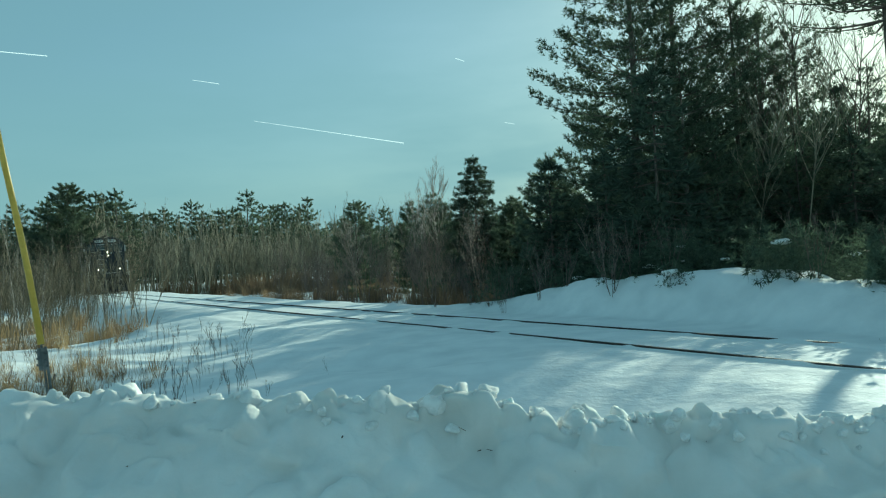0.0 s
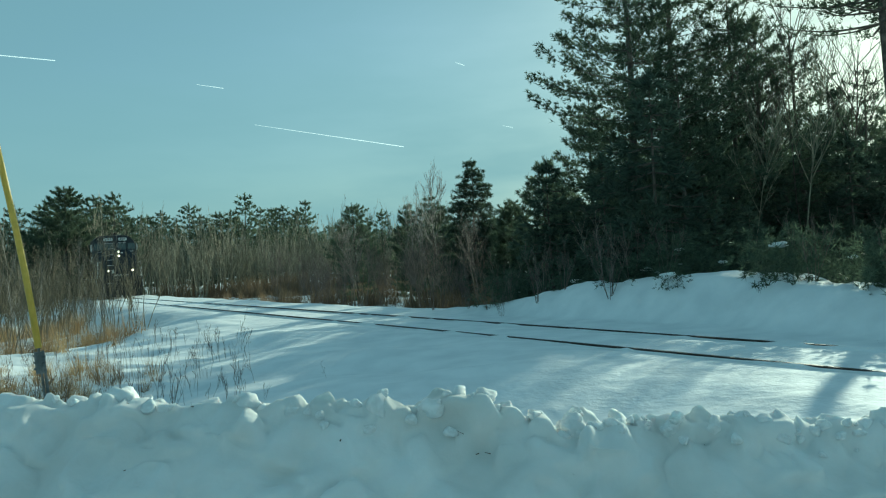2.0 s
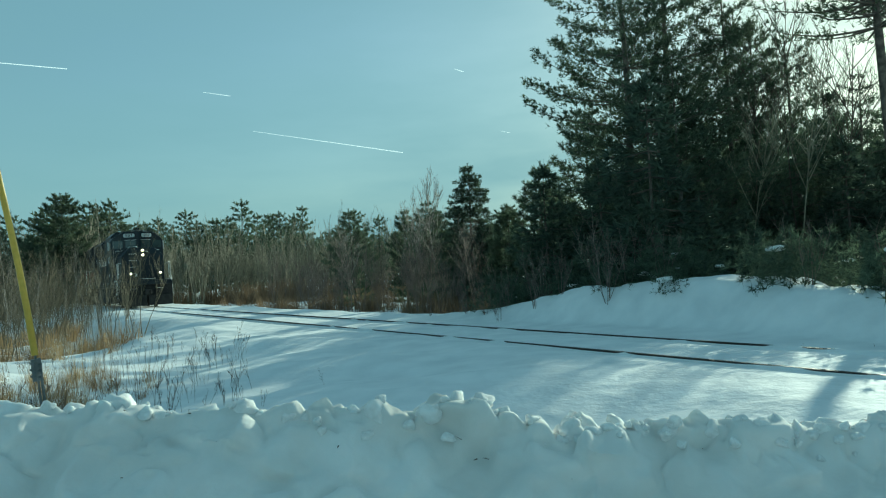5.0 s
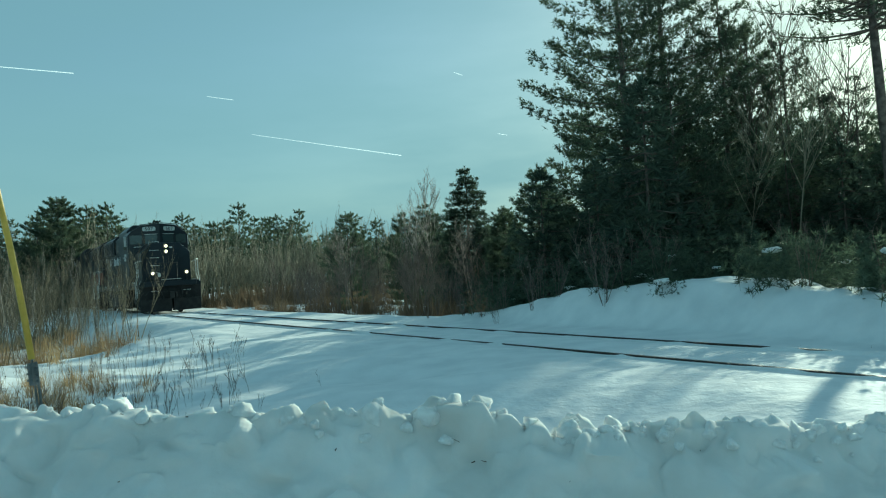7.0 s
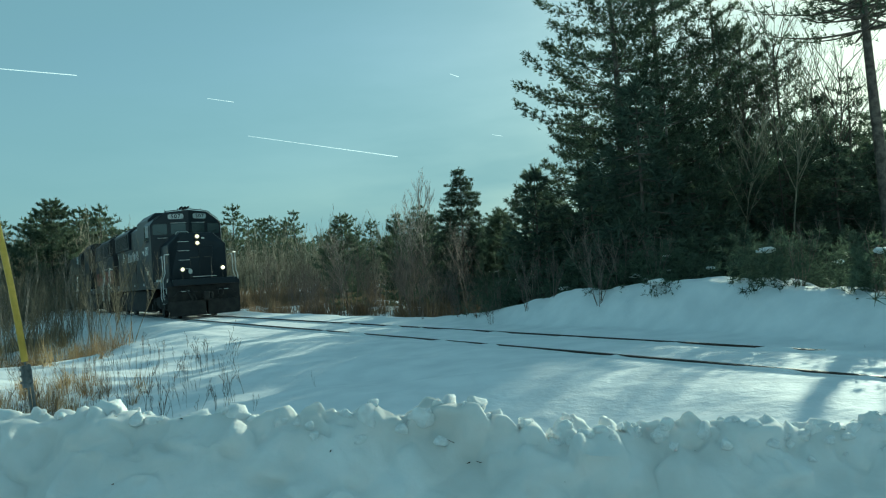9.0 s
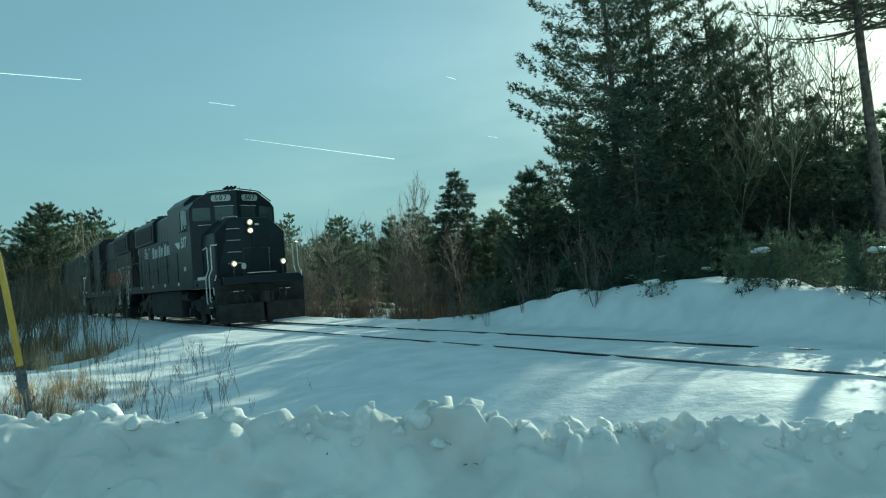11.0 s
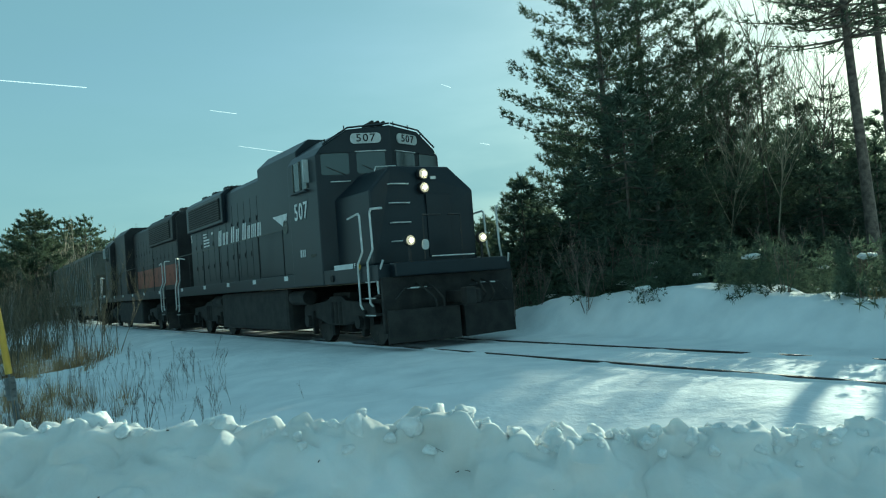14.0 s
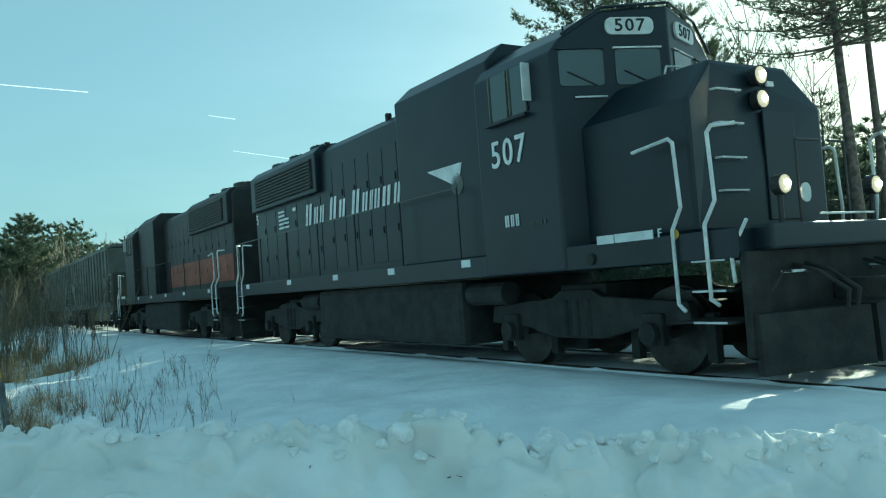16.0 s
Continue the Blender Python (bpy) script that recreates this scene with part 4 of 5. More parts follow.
def word(name, text, height, m, mat_, parent, squeeze=1.0):
    step = 0.8 * height * squeeze
    for k, sign in enumerate(text):
        me = word_mesh(sign, height)
        me.transform(m @ Matrix.Translation(((k - (len(text) - 1) / 2) * step, 0, 0)) @ Matrix.Diagonal((squeeze, 1, 1, 1)))
        me.materials.clear()
        me.materials.append(mat_)
        part_mesh(name, me, parent)


def rounded_plate(bm, w, h, t, m, corner=0.4):
    """A plate in the xz plane with rounded ends, front at -y."""
    pts = []
    r = min(w, h) * corner
    for cx, cz, a0 in ((w / 2 - r, h / 2 - r, 0), (-w / 2 + r, h / 2 - r, 90), (-w / 2 + r, -h / 2 + r, 180), (w / 2 - r, -h / 2 + r, 270)):
        pts += [(cx + r * math.cos(radians(a0 + k * 22.5)), cz + r * math.sin(radians(a0 + k * 22.5))) for k in range(5)]
    before = set(bm.verts)
    prism(bm, pts, "y", -t, 0)
    bmesh.ops.transform(bm, matrix=m, verts=[v for v in bm.verts if v not in before])
    return bm


def lamp_part(name, u, v, h, r, parent, label):
    """A round sealed-beam lamp that looks forwards, with its rim and bulb."""
    bm = bmesh.new()
    rod(bm, (-u - 0.1, -v, h), (-u, -v, h), r * 1.18, 16)
    can = part(name, bm, GREY_BLACK, parent, label)
    bm = bmesh.new()
    bmesh.ops.create_uvsphere(bm, u_segments=16, v_segments=8, radius=1.0)
    for q in bm.verts:
        q.co = Vector((-u + q.co.x * 0.03, -v + q.co.y * r, h + q.co.z * r))
    part("lens", bm, LAMP, can)
    bm = bmesh.new()
    bmesh.ops.create_uvsphere(bm, u_segments=12, v_segments=6, radius=r * 0.42, matrix=Matrix.Translation((-u + 0.02, -v, h)))
    part("bulb", bm, BULB, can)
    return can


WHEELS = []


def wheelset(parent, x, r):
    bm = bmesh.new()
    rod(bm, (0, -0.95, 0), (0, 0.95, 0), 0.09, 10)
    for y in (-0.755, 0.755):
        rod(bm, (0, y - 0.06, 0), (0, y + 0.06, 0), r, 28)
        rod(bm, (0, y - math.copysign(0.08, y), 0), (0, y - math.copysign(0.05, y), 0), r + 0.025, 28)
        for k in range(6):
            a = k * math.pi / 3
            rod(bm, (0.3 * math.cos(a), y - 0.065, 0.3 * math.sin(a)), (0.3 * math.cos(a), y + 0.065, 0.3 * math.sin(a)), 0.035, 6)
    ob = part("wheelset", bm, TYRE_STEEL, parent)
    ob.location = (x, 0, r + 0.004)
    WHEELS.append((ob, r, x))
    return ob


def truck(parent, u, half, r):
    bm = bmesh.new()
    side = [(-u + half + 0.55, 0.62), (-u + half + 0.5, 0.86), (-u + 0.5, 0.95), (-u + 0.3, 1.05), (-u - 0.3, 1.05), (-u - 0.5, 0.95), (-u - half - 0.5, 0.86),
            (-u - half - 0.55, 0.62), (-u - half + 0.35, 0.55), (-u - 0.5, 0.42), (-u + 0.5, 0.42), (-u + half - 0.35, 0.55)]
    box(bm, -u - 0.45, -u + 0.45, -1.0, 1.0, 0.6, 1.12, bevel=0.04)
    ob = part("truck", bm, RUNNING, parent)
    for y in (-1.13, 1.0):
        part("side_frame", prism(bmesh.new(), side, "y", y, y + 0.13, bevel=0.02), RUNNING, ob)
    for k in (-1, 1):
        for y in (-1.2, 1.08):
            part("axle_box", new_box(-u + k * half - 0.16, -u + k * half + 0.16, y, y + 0.12, 0.36, 0.74, bevel=0.03), RUNNING, ob)
    for y in (-1.16, 1.04):
        for k in range(3):
            part("spring", rod(bmesh.new(), (-u - 0.22 + 0.22 * k, y + 0.06, 0.46), (-u - 0.22 + 0.22 * k, y + 0.06, 0.92), 0.075, 10), RUNNING, ob)
    for k in (-1, 1):
        part("traction_motor" if r > 0.5 else "brake_beam", new_box(-u + k * (half - 0.62) - 0.34, -u + k * (half - 0.62) + 0.34, -0.62, 0.62, 0.2, 0.8, bevel=0.06), RUNNING, ob)
        for y in (-0.9, 0.78):
            for e in (-1, 1):
                x = -u + k * half + e * (r + 0.08)
                part("brake_shoe", new_box(x - 0.07, x + 0.07, y, y + 0.12, 0.16, 0.72, bevel=0.02), RUNNING, ob)
    for k in (-1, 1):
        wheelset(ob, -u + k * half, r)
        for y in (-1.24, 1.24):
            bm = rod(bmesh.new(), (-u + k * half, y - 0.05, r), (-u + k * half, y + 0.05, r), 0.13, 12)
            part("axle_cap", bm, RUNNING, ob)
    return ob


def handrail_set(root, u0, u1, v, paint=GREY_BLACK, gap=1.75):
    for sgn in (1, -1):
        bm = bmesh.new()
        rod(bm, (-u0, -sgn * v, 2.69), (-u1, -sgn * v, 2.69), 0.014, 6)
        part("handrail", bm, paint, root)
        n = int((u1 - u0) / gap)
        for k in range(n + 1):
            u = u0 + (u1 - u0) * k / n
            part("stanchion", rod(bmesh.new(), (-u, -sgn * v, 1.6), (-u, -sgn * v, 2.69), 0.016, 6), GREY_BLACK, root)


def step_well(root, u0, direction, white):
    """Corner steps with pale edges and two bent grab posts, on both sides; direction 1 looks forwards."""
    f = direction
    for sgn in (1, -1):
        y = -sgn * 1.45
        for k, h in enumerate((0.68, 1.0, 1.31, 1.6)):
            out = 1.52 - 0.02 * k
            tread = part("step", new_box(-u0 - 0.36, -u0 + 0.36, min(-sgn * out, -sgn * 0.95), max(-sgn * out, -sgn * 0.95), h - 0.03, h, bevel=0.008), RUNNING, root)
            part("step_edge", new_box(-u0 - 0.12, -u0 + 0.3, min(-sgn * out, -sgn * (out + 0.012)), max(-sgn * out, -sgn * (out + 0.012)), h - 0.026, h - 0.004), white, tread, "white-painted step edge")
        a = [(-u0 - f * 0.92, y * 0.97, 2.58), (-u0 - f * 0.34, y, 2.63), (-u0 - f * 0.28, y, 2.58), (-u0 - f * 0.24, y * 1.0, 1.88), (-u0 - f * 0.30, y * 1.06, 1.64),
             (-u0 - f * 0.29, y * 1.06, 0.86), (-u0 - f * 0.2, y * 1.06, 0.78)]
        b = [(-u0 + f * 0.42, y * 0.9, 2.66), (-u0 + f * 0.24, y, 2.66), (-u0 + f * 0.18, y, 2.6), (-u0 + f * 0.21, y, 1.9), (-u0 + f * 0.13, y * 1.06, 1.66),
             (-u0 + f * 0.14, y * 1.06, 0.9), (-u0 + f * 0.24, y * 1.06, 0.84)]
        part("grab_post", bent_rod(bmesh.new(), a, 0.021), white, root, "white-painted grab post")
        part("grab_post", bent_rod(bmesh.new(), b, 0.021), white, root, "white-painted grab post")
        if f > 0:
            c = [(-u0 + 0.55, y * 0.98, 1.68), (-u0 + 0.38, y * 1.02, 1.36), (-u0 + 0.4, y * 1.02, 1.06)]
            part("grab_post", bent_rod(bmesh.new(), c, 0.02), white, root, "white-painted grab post")


def hood_doors(root, paint, u0, u1, v, z0, z1, count):
    step = (u1 - u0) / count
    for sgn in (1, -1):
        for k in range(count):
            a = u0 + k * step
            y0, y1 = sorted((-sgn * v, -sgn * (v + 0.01)))
            door = part("hood_door", new_box(-a - step + 0.012, -a - 0.012, y0, y1, z0, z1, bevel=0.004), paint, root)
            for j in range(2):
                z = z0 + (z1 - z0) * (0.28 + 0.44 * j)
                y = -sgn * (v + 0.02)
                part("latch", rod(bmesh.new(), (-a - 0.09, y, z - 0.07), (-a - 0.09, y, z + 0.07), 0.012, 6), GREY_BLACK, door)


def grille(root, u0, u1, v, z0, z1, slats=9):
    for sgn in (1, -1):
        y0, y1 = sorted((-sgn * v, -sgn * (v + 0.02)))
        frame_ = part("grille", new_box(-u1, -u0, y0, y1, z0, z1, bevel=0.005), RUNNING, root)
        for k in range(slats):
            z = z0 + (z1 - z0) * (k + 0.5) / slats
            y0, y1 = sorted((-sgn * (v + 0.02), -sgn * (v + 0.045)))
            part("slat", new_box(-u1 + 0.03, -u0 - 0.03, y0, y1, z - 0.012, z + 0.02), GREY_BLACK, frame_)


def letter_bars(root, u0, u1, h0, h1, v, pattern, mat_, slant=0.25, name="lettering_bar"):
    """Company lettering stands as plain slanted bars: pattern holds widths, negative for gaps, big letters taller."""
    total = sum(abs(w) for w, _ in pattern)
    u = u0
    for w, tall in pattern:
        du = (u1 - u0) * abs(w) / total
        if w > 0:
            z1 = h0 + (h1 - h0) * tall
            k = slant * (z1 - h0)
            for e in (0.06, 0.46):
                p, q = -u - du * e, -u - du * (e + 0.24)
                part(name, prism(bmesh.new(), [(p, h0), (q, h0), (q + k, z1), (p + k, z1)], "y", -v - 0.008, -v), mat_, root)
        u += du


def end_gear(root, u, f):
    """Drawbar, coupler, plough-shaped pilot and hoses at one end; f is 1 at the front and -1 at the rear."""
    x = lambda k: -u + f * k
    lo, hi = sorted((x(-0.88), x(-0.96)))
    part("pilot", new_box(lo, hi, -1.47, 1.47, 0.32, 1.36, bevel=0.02), RUNNING, root)
    bm = bmesh.new()
    for s in (-1, 1):
        o = [(x(-0.88), s * 0.05), (x(-0.5), s * 0.05), (x(-0.8), s * 1.42), (x(-0.88), s * 1.42)]
        lo_ = [bm.verts.new((p, q, 0.14)) for p, q in o]
        hi_ = [bm.verts.new((p - f * (0.02 if i in (1, 2) else 0), q, 0.74)) for i, (p, q) in enumerate(o)]
        fs = [bm.faces.new(lo_), bm.faces.new(hi_[::-1])] + [bm.faces.new((lo_[i], hi_[i], hi_[(i + 1) % 4], lo_[(i + 1) % 4])) for i in range(4)]
        bmesh.ops.recalc_face_normals(bm, faces=fs)
    part("plough", bm, RUNNING, root)
    bm = bmesh.new()
    lo, hi = sorted((x(-0.88), x(-0.18)))
    box(bm, lo, hi, -0.12, 0.12, 0.8, 1.02, bevel=0.03)
    lo, hi = sorted((x(-0.25), x(0.0)))
    box(bm, lo, hi, -0.2, 0.02, 0.74, 1.08, bevel=0.05)
    box(bm, lo, hi - 0.08 if f > 0 else hi, 0.05, 0.17, 0.78, 1.04, bevel=0.04)
    part("coupler", bm, RUNNING, root)
    for y in (-0.75, -0.55, 0.5, 0.72):
        pts = [(x(-0.88), y, 1.2), (x(-0.6), y, 1.12), (x(-0.35), y * 0.9, 0.92), (x(-0.42), y * 0.8, 0.76)]
        part("air_hose", bent_rod(bmesh.new(), pts, 0.022, 6), RUNNING, root)
    for y in (-1.05, 1.05):
        part("uncoupling_lever", bent_rod(bmesh.new(), [(x(-0.7), y * 0.3, 1.1), (x(-0.78), y, 1.14), (x(-0.78), y * 1.2, 0.95)], 0.012, 6), GREY_BLACK, root)


def build_locomotive(lead):
    """A four-axle freight locomotive with a full-width cab; the lead unit is navy, the other black over orange."""
    paint = NAVY if lead else GREY_BLACK
    root = new("locomotive")
    tagged(root, "dark navy freight locomotive with white handrails and lit headlights" if lead
           else "sooty black freight locomotive with a faded orange band", "locomotive", "locomotives of the train")
    # underframe and running gear
    part("underframe", new_box(-17.1, -0.94, -1.5, 1.5, 1.3, 1.6, bevel=0.015), paint, root)
    bm = new_box(-11.9, -6.2, -1.36, 1.36, 0.27, 1.28, bevel=0.12)
    part("fuel_tank", bm, RUNNING, root)
    for u in (5.6, 12.4):
        part("air_reservoir", rod(bmesh.new(), (-u - 0.5, -1.2, 1.05), (-u + 0.45, -1.2, 1.05), 0.17, 14), RUNNING, root)
    truck(root, 3.83, 1.37, 0.508)
    truck(root, 14.19, 1.37, 0.508)
    end_gear(root, 0.0, 1)
    end_gear(root, 18.03, -1)
    # nose
    bm = bmesh.new()
    prism(bm, [(-1.2, 1.6), (1.2, 1.6), (1.2, 3.08), (0.68, 3.58), (-0.68, 3.58), (-1.2, 3.08)], "x", -3.4, -1.68, bevel=0.05)
    for v in bm.verts:
        if v.co.x > -2.0 and v.co.z > 3.2:
            v.co.x -= 0.1 * (v.co.z - 3.2) / 0.4
    part("nose", bm, paint, root)
    part("nose_door", new_box(-1.69, -1.655, 0.05, 0.62, 1.72, 3.0, bevel=0.01), paint, root)
    # cab: a shallow V in plan, chamfered roof
    prof = [(1.52, 1.3), (1.52, 4.08), (1.38, 4.26), (0.86, 4.6), (0.0, 4.66), (-0.86, 4.6), (-1.38, 4.26), (-1.52, 4.08), (-1.52, 1.3), (0.0, 1.3)]
    bm = bmesh.new()

    def face_u(v):
        return 2.92 + 0.58 * abs(v) / 1.5

    fr = [bm.verts.new((-face_u(v), v, h)) for v, h in prof]
    bk = [bm.verts.new((-5.25, v, h)) for v, h in prof]
    n = len(prof)
    fs = [bm.faces.new((fr[i], bk[i], bk[(i + 1) % n], fr[(i + 1) % n])) for i in range(n)]
    fs += [bm.faces.new([fr[i] for i in (9, 0, 1, 2, 3, 4)]), bm.faces.new([fr[i] for i in (4, 5, 6, 7, 8, 9)]), bm.faces.new(bk[:5] + [bk[9]]), bm.faces.new(bk[4:10])]
    bmesh.ops.recalc_face_normals(bm, faces=fs)
    bmesh.ops.bevel(bm, geom=[e for e in bm.edges if e.calc_face_angle(0) > 0.15], offset=0.03, segments=2, affect="EDGES", profile=0.6)
    part("cab", bm, paint, root)
    # roof edge with rain strip, studs and horn
    bm = bmesh.new()
    for a, b in (((0.86, 4.63), (0.02, 4.69)), ((-0.02, 4.69), (-0.86, 4.63)), ((1.38, 4.29), (0.86, 4.63)), ((-0.86, 4.63), (-1.38, 4.29))):
        rod(bm, (-face_u(a[0]) + 0.03, a[0], a[1]), (-face_u(b[0]) + 0.03, b[0], b[1]), 0.02, 6)
    part("rain_strip", bm, paint, root)
    for v, h in ((1.3, 4.33), (0.9, 4.6), (0.4, 4.65), (-0.15, 4.67), (-0.6, 4.64), (-1.0, 4.53)):
        part("roof_stud", rod(bmesh.new(), (-face_u(v) - 0.05, -v, h), (-face_u(v) - 0.05, -v, h + 0.09), 0.014, 6), RUNNING, root)
    bm = bmesh.new()
    rod(bm, (-3.9, 0, 4.63), (-3.9, 0, 4.8), 0.03, 8)
    for y in (-0.14, 0, 0.14):
        rod(bm, (-3.9, y, 4.8), (-3.45, y, 4.82), 0.045, 8)
    part("horn", bm, RUNNING, root)
    # windscreen panes, number boards
    ang = math.atan2(0.58, 1.5)
    for sgn in (1, -1):
        def on_face(v, h, lift):
            turn = Matrix.Rotation(radians(90) + (-ang if sgn > 0 else ang), 4, "Z")
            base = Vector((-face_u(v), -sgn * v, h))
            nrm = Vector((math.cos(ang), -sgn * math.sin(ang), 0))
            return Matrix.Translation(base + nrm * lift) @ turn
        bm = rounded_plate(bmesh.new(), 0.66, 0.22, 0.03, on_face(0.5, 4.39, 0.0))
        board = part("number_board", bm, BOARD, root, "pale number board with black figures")
        if lead:
            word("digit", "507", 0.165, on_face(0.5, 4.39, 0.034), BLACK, board, 1.12)
        for v, w in ((0.42, 0.62), (1.14, 0.6)):
            pane = part("windscreen_pane", rounded_plate(bmesh.new(), w, 0.46, 0.012, on_face(v, 3.86, 0.0), 0.12), GLASS, root)
            part("drip_edge", rounded_plate(bmesh.new(), w + 0.05, 0.02, 0.03, on_face(v, 4.11, 0.0), 0.3), RAIL_PAINT if v < 1 else paint, pane)
            part("wiper", rounded_plate(bmesh.new(), w * 0.7, 0.014, 0.025, on_face(v, 3.72, 0.004) @ Matrix.Rotation(0.45 * sgn, 4, "Y"), 0.3), RUNNING, pane)
        part("grab_iron", rod(bmesh.new(), on_face(1.25, 3.48, 0.04).translation, on_face(0.85, 3.48, 0.04).translation, 0.012, 6), RAIL_PAINT, root)
        # cab side: sliding windows, sill, mirror
        y = -sgn * 1.52
        for a, b, frame_mat in ((4.02, 4.4, RAIL_PAINT), (4.44, 4.86, RAIL_PAINT)):
            y0, y1 = sorted((y, y - sgn * 0.012))
            pane = part("cab_window", new_box(-b, -a, y0, y1, 3.44, 4.08, bevel=0.004), GLASS, root)
            y0, y1 = sorted((y - sgn * 0.012, y - sgn * 0.03))
            for x0, x1, z0, z1 in ((-b, -b + 0.025, 3.44, 4.08), (-a - 0.025, -a, 3.44, 4.08)):
                part("window_bar", new_box(x0, x1, y0, y1, z0, z1), CAR_GREY, pane)
        y0, y1 = sorted((y, y - sgn * 0.1))
        part("arm_rest", new_box(-4.92, -3.98, y0, y1, 3.37, 3.41, bevel=0.01), paint, root)
        # deflector pane: the sky's reflection is put in as the pale board colour
        y0, y1 = sorted((y, y - sgn * 0.13))
        part("sky_pale_deflector", new_box(-3.96, -3.93, y0, y1, 3.55, 4.05, bevel=0.004), BOARD, root)
        # pale strip on the sill
        y0, y1 = sorted((-sgn * 1.5, -sgn * 1.506))
        part("reflector_strip", new_box(-2.62, -2.03, y0 - 0.004, y1 + 0.004, 1.58, 1.68), WHITE_PAINT, root)
        part("reflector_strip", new_box(-2.92, -2.64, y0 - 0.004, y1 + 0.004, 1.58, 1.68), WHITE_PAINT, root)
        for u in (5.8, 8.2, 10.6, 13.2, 16.2):
            part("sill_tag", new_box(-u - 0.12, -u + 0.12, y0 - 0.004, y1 + 0.004, 1.47, 1.58), WHITE_PAINT, root)
        part("jacking_pad", rod(bmesh.new(), (-3.05, -sgn * 1.5, 1.42), (-3.05, -sgn * 1.53, 1.42), 0.07, 12), RUNNING, root)
    # hood, with the full-height box behind the cab
    bm = bmesh.new()
    prism(bm, [(-1.28, 1.6), (1.28, 1.6), (1.28, 4.46), (0.95, 4.76), (-0.95, 4.76), (-1.28, 4.46)], "x", -8.1, -5.25, bevel=0.03)
    part("blower_housing", bm, paint, root)
    bm = bmesh.new()
    prism(bm, [(-0.9, 1.6), (0.9, 1.6), (0.9, 4.34), (0.72, 4.5), (-0.72, 4.5), (-0.9, 4.34)], "x", -17.0, -8.1, bevel=0.03)
    part("hood", bm, paint, root)
    bm = bmesh.new()
    prism(bm, [(-1.04, 3.5), (1.04, 3.5), (1.04, 4.38), (0.85, 4.55), (-0.85, 4.55), (-1.04, 4.38)], "x", -16.9, -12.4, bevel=0.03)
    part("radiator_housing", bm, paint, root)
    hood_doors(root, paint, 8.2, 12.4, 0.9, 1.75, 3.95, 7)
    hood_doors(root, paint, 12.5, 16.9, 0.9, 1.75, 3.42, 6)
    grille(root, 12.6, 16.5, 1.04, 3.6, 4.28)
    for u in (13.6, 15.0, 16.3):
        fan = part("roof_fan", rod(bmesh.new(), (-u, 0, 4.52), (-u, 0, 4.74), 0.58, 24), paint, root)
        bm = bmesh.new()
        for k in range(10):
            a = k * math.pi / 10
            rod(bm, (-u - 0.55 * math.cos(a), -0.55 * math.sin(a), 4.76), (-u + 0.55 * math.cos(a), 0.55 * math.sin(a), 4.76), 0.01, 4)
        part("fan_guard", bm, RUNNING, fan)
    part("exhaust_stack", new_box(-11.6, -10.5, -0.25, 0.25, 4.48, 4.72, bevel=0.04), RUNNING, root)
    for u in (9.4, 12.4):
        part("lifting_lug", new_box(-u - 0.05, -u + 0.05, -0.75, -0.65, 4.44, 4.62, bevel=0.01), RUNNING, root)
    if not lead:
        bm = bmesh.new()
        for s in (-1, 1):
            y0, y1 = sorted((s * 0.915, s * 0.921))
            box(bm, -16.9, -8.9, y0, y1, 1.8, 2.6)
        part("orange_band", bm, ORANGE, root, "faded orange-red band along the hood")
        bm = rounded_plate(bmesh.new(), 0.55, 0.9, 0.01, pose(-7.2, -1.285, 2.9), 0.4)
        part("emblem", bm, WHITE_PAINT, root)
        letter_bars(root, 6.6, 5.4, 2.6, 2.85, 1.285, [(1, 1), (1, .8), (1, .8), (1, .8), (-.5, 0), (1, 1), (1, .8), (1, .8), (-.5, 0), (1, 1), (1, .8), (1, .8)], CAR_GREY, 0.0)
        handrail_set(root, 5.6, 17.0, 1.45)
    else:
        handrail_set(root, 6.0, 17.0, 1.45, CAR_GREY)
        word("hood_digit", "5", 0.26, pose(-16.82, -0.921, 3.3), WHITE_PAINT, root, 0.92)
        word("cab_digit", "507", 0.38, pose(-4.52, -1.531, 2.965), WHITE_PAINT, root, 0.92)
        word("cab_digit", "507", 0.38, pose(-4.52, 1.531, 2.965, 0, 0, 180), WHITE_PAINT, root, 0.92)
        letter_bars(root, 4.7, 4.35, 1.96, 2.12, 1.526, [(1.1, 1), (0.9, 1), (0.9, 1)], WHITE_PAINT, 0.0)
        letter_bars(root, 4.1, 3.8, 1.93, 1.99, 1.526, [(1, 1), (1, 1), (1, 1), (1, 1), (-.5, 0), (1, 1)], CAR_GREY, 0.0)
        big, low, gap = (1.25, 1.0), (0.85, 0.78), (-0.5, 0)
        letter_bars(root, 13.45, 8.0, 2.81, 3.3, 0.918, [big, low, low, gap, big, (1.1, 0.78), gap, big, low, (0.5, 0.78), low, (1.2, 0.78), low, low, low], WHITE_PAINT)
        word("end_mark", "F", 0.1, pose(-1.93, -1.506, 1.63), WHITE_PAINT, root, 0.9)
        part("inspection_disc", rod(bmesh.new(), (-1.72, -1.5, 1.6), (-1.72, -1.512, 1.6), 0.055, 16), YELLOW, root, "small round yellow disc")
        # winged emblem as plain shapes, and the striped flag
        bm = bmesh.new()
        prism(bm, [(-7.1, 3.1), (-6.05, 3.1), (-6.2, 2.72), (-6.5, 2.86), (-6.8, 2.98)], "y", -1.29, -1.281)
        part("emblem", bm, WHITE_PAINT, root)
        bm = rod(bmesh.new(), (-6.22, -1.281, 2.78), (-6.22, -1.29, 2.78), 0.17, 20)
        part("emblem", bm, CAR_GREY, root)
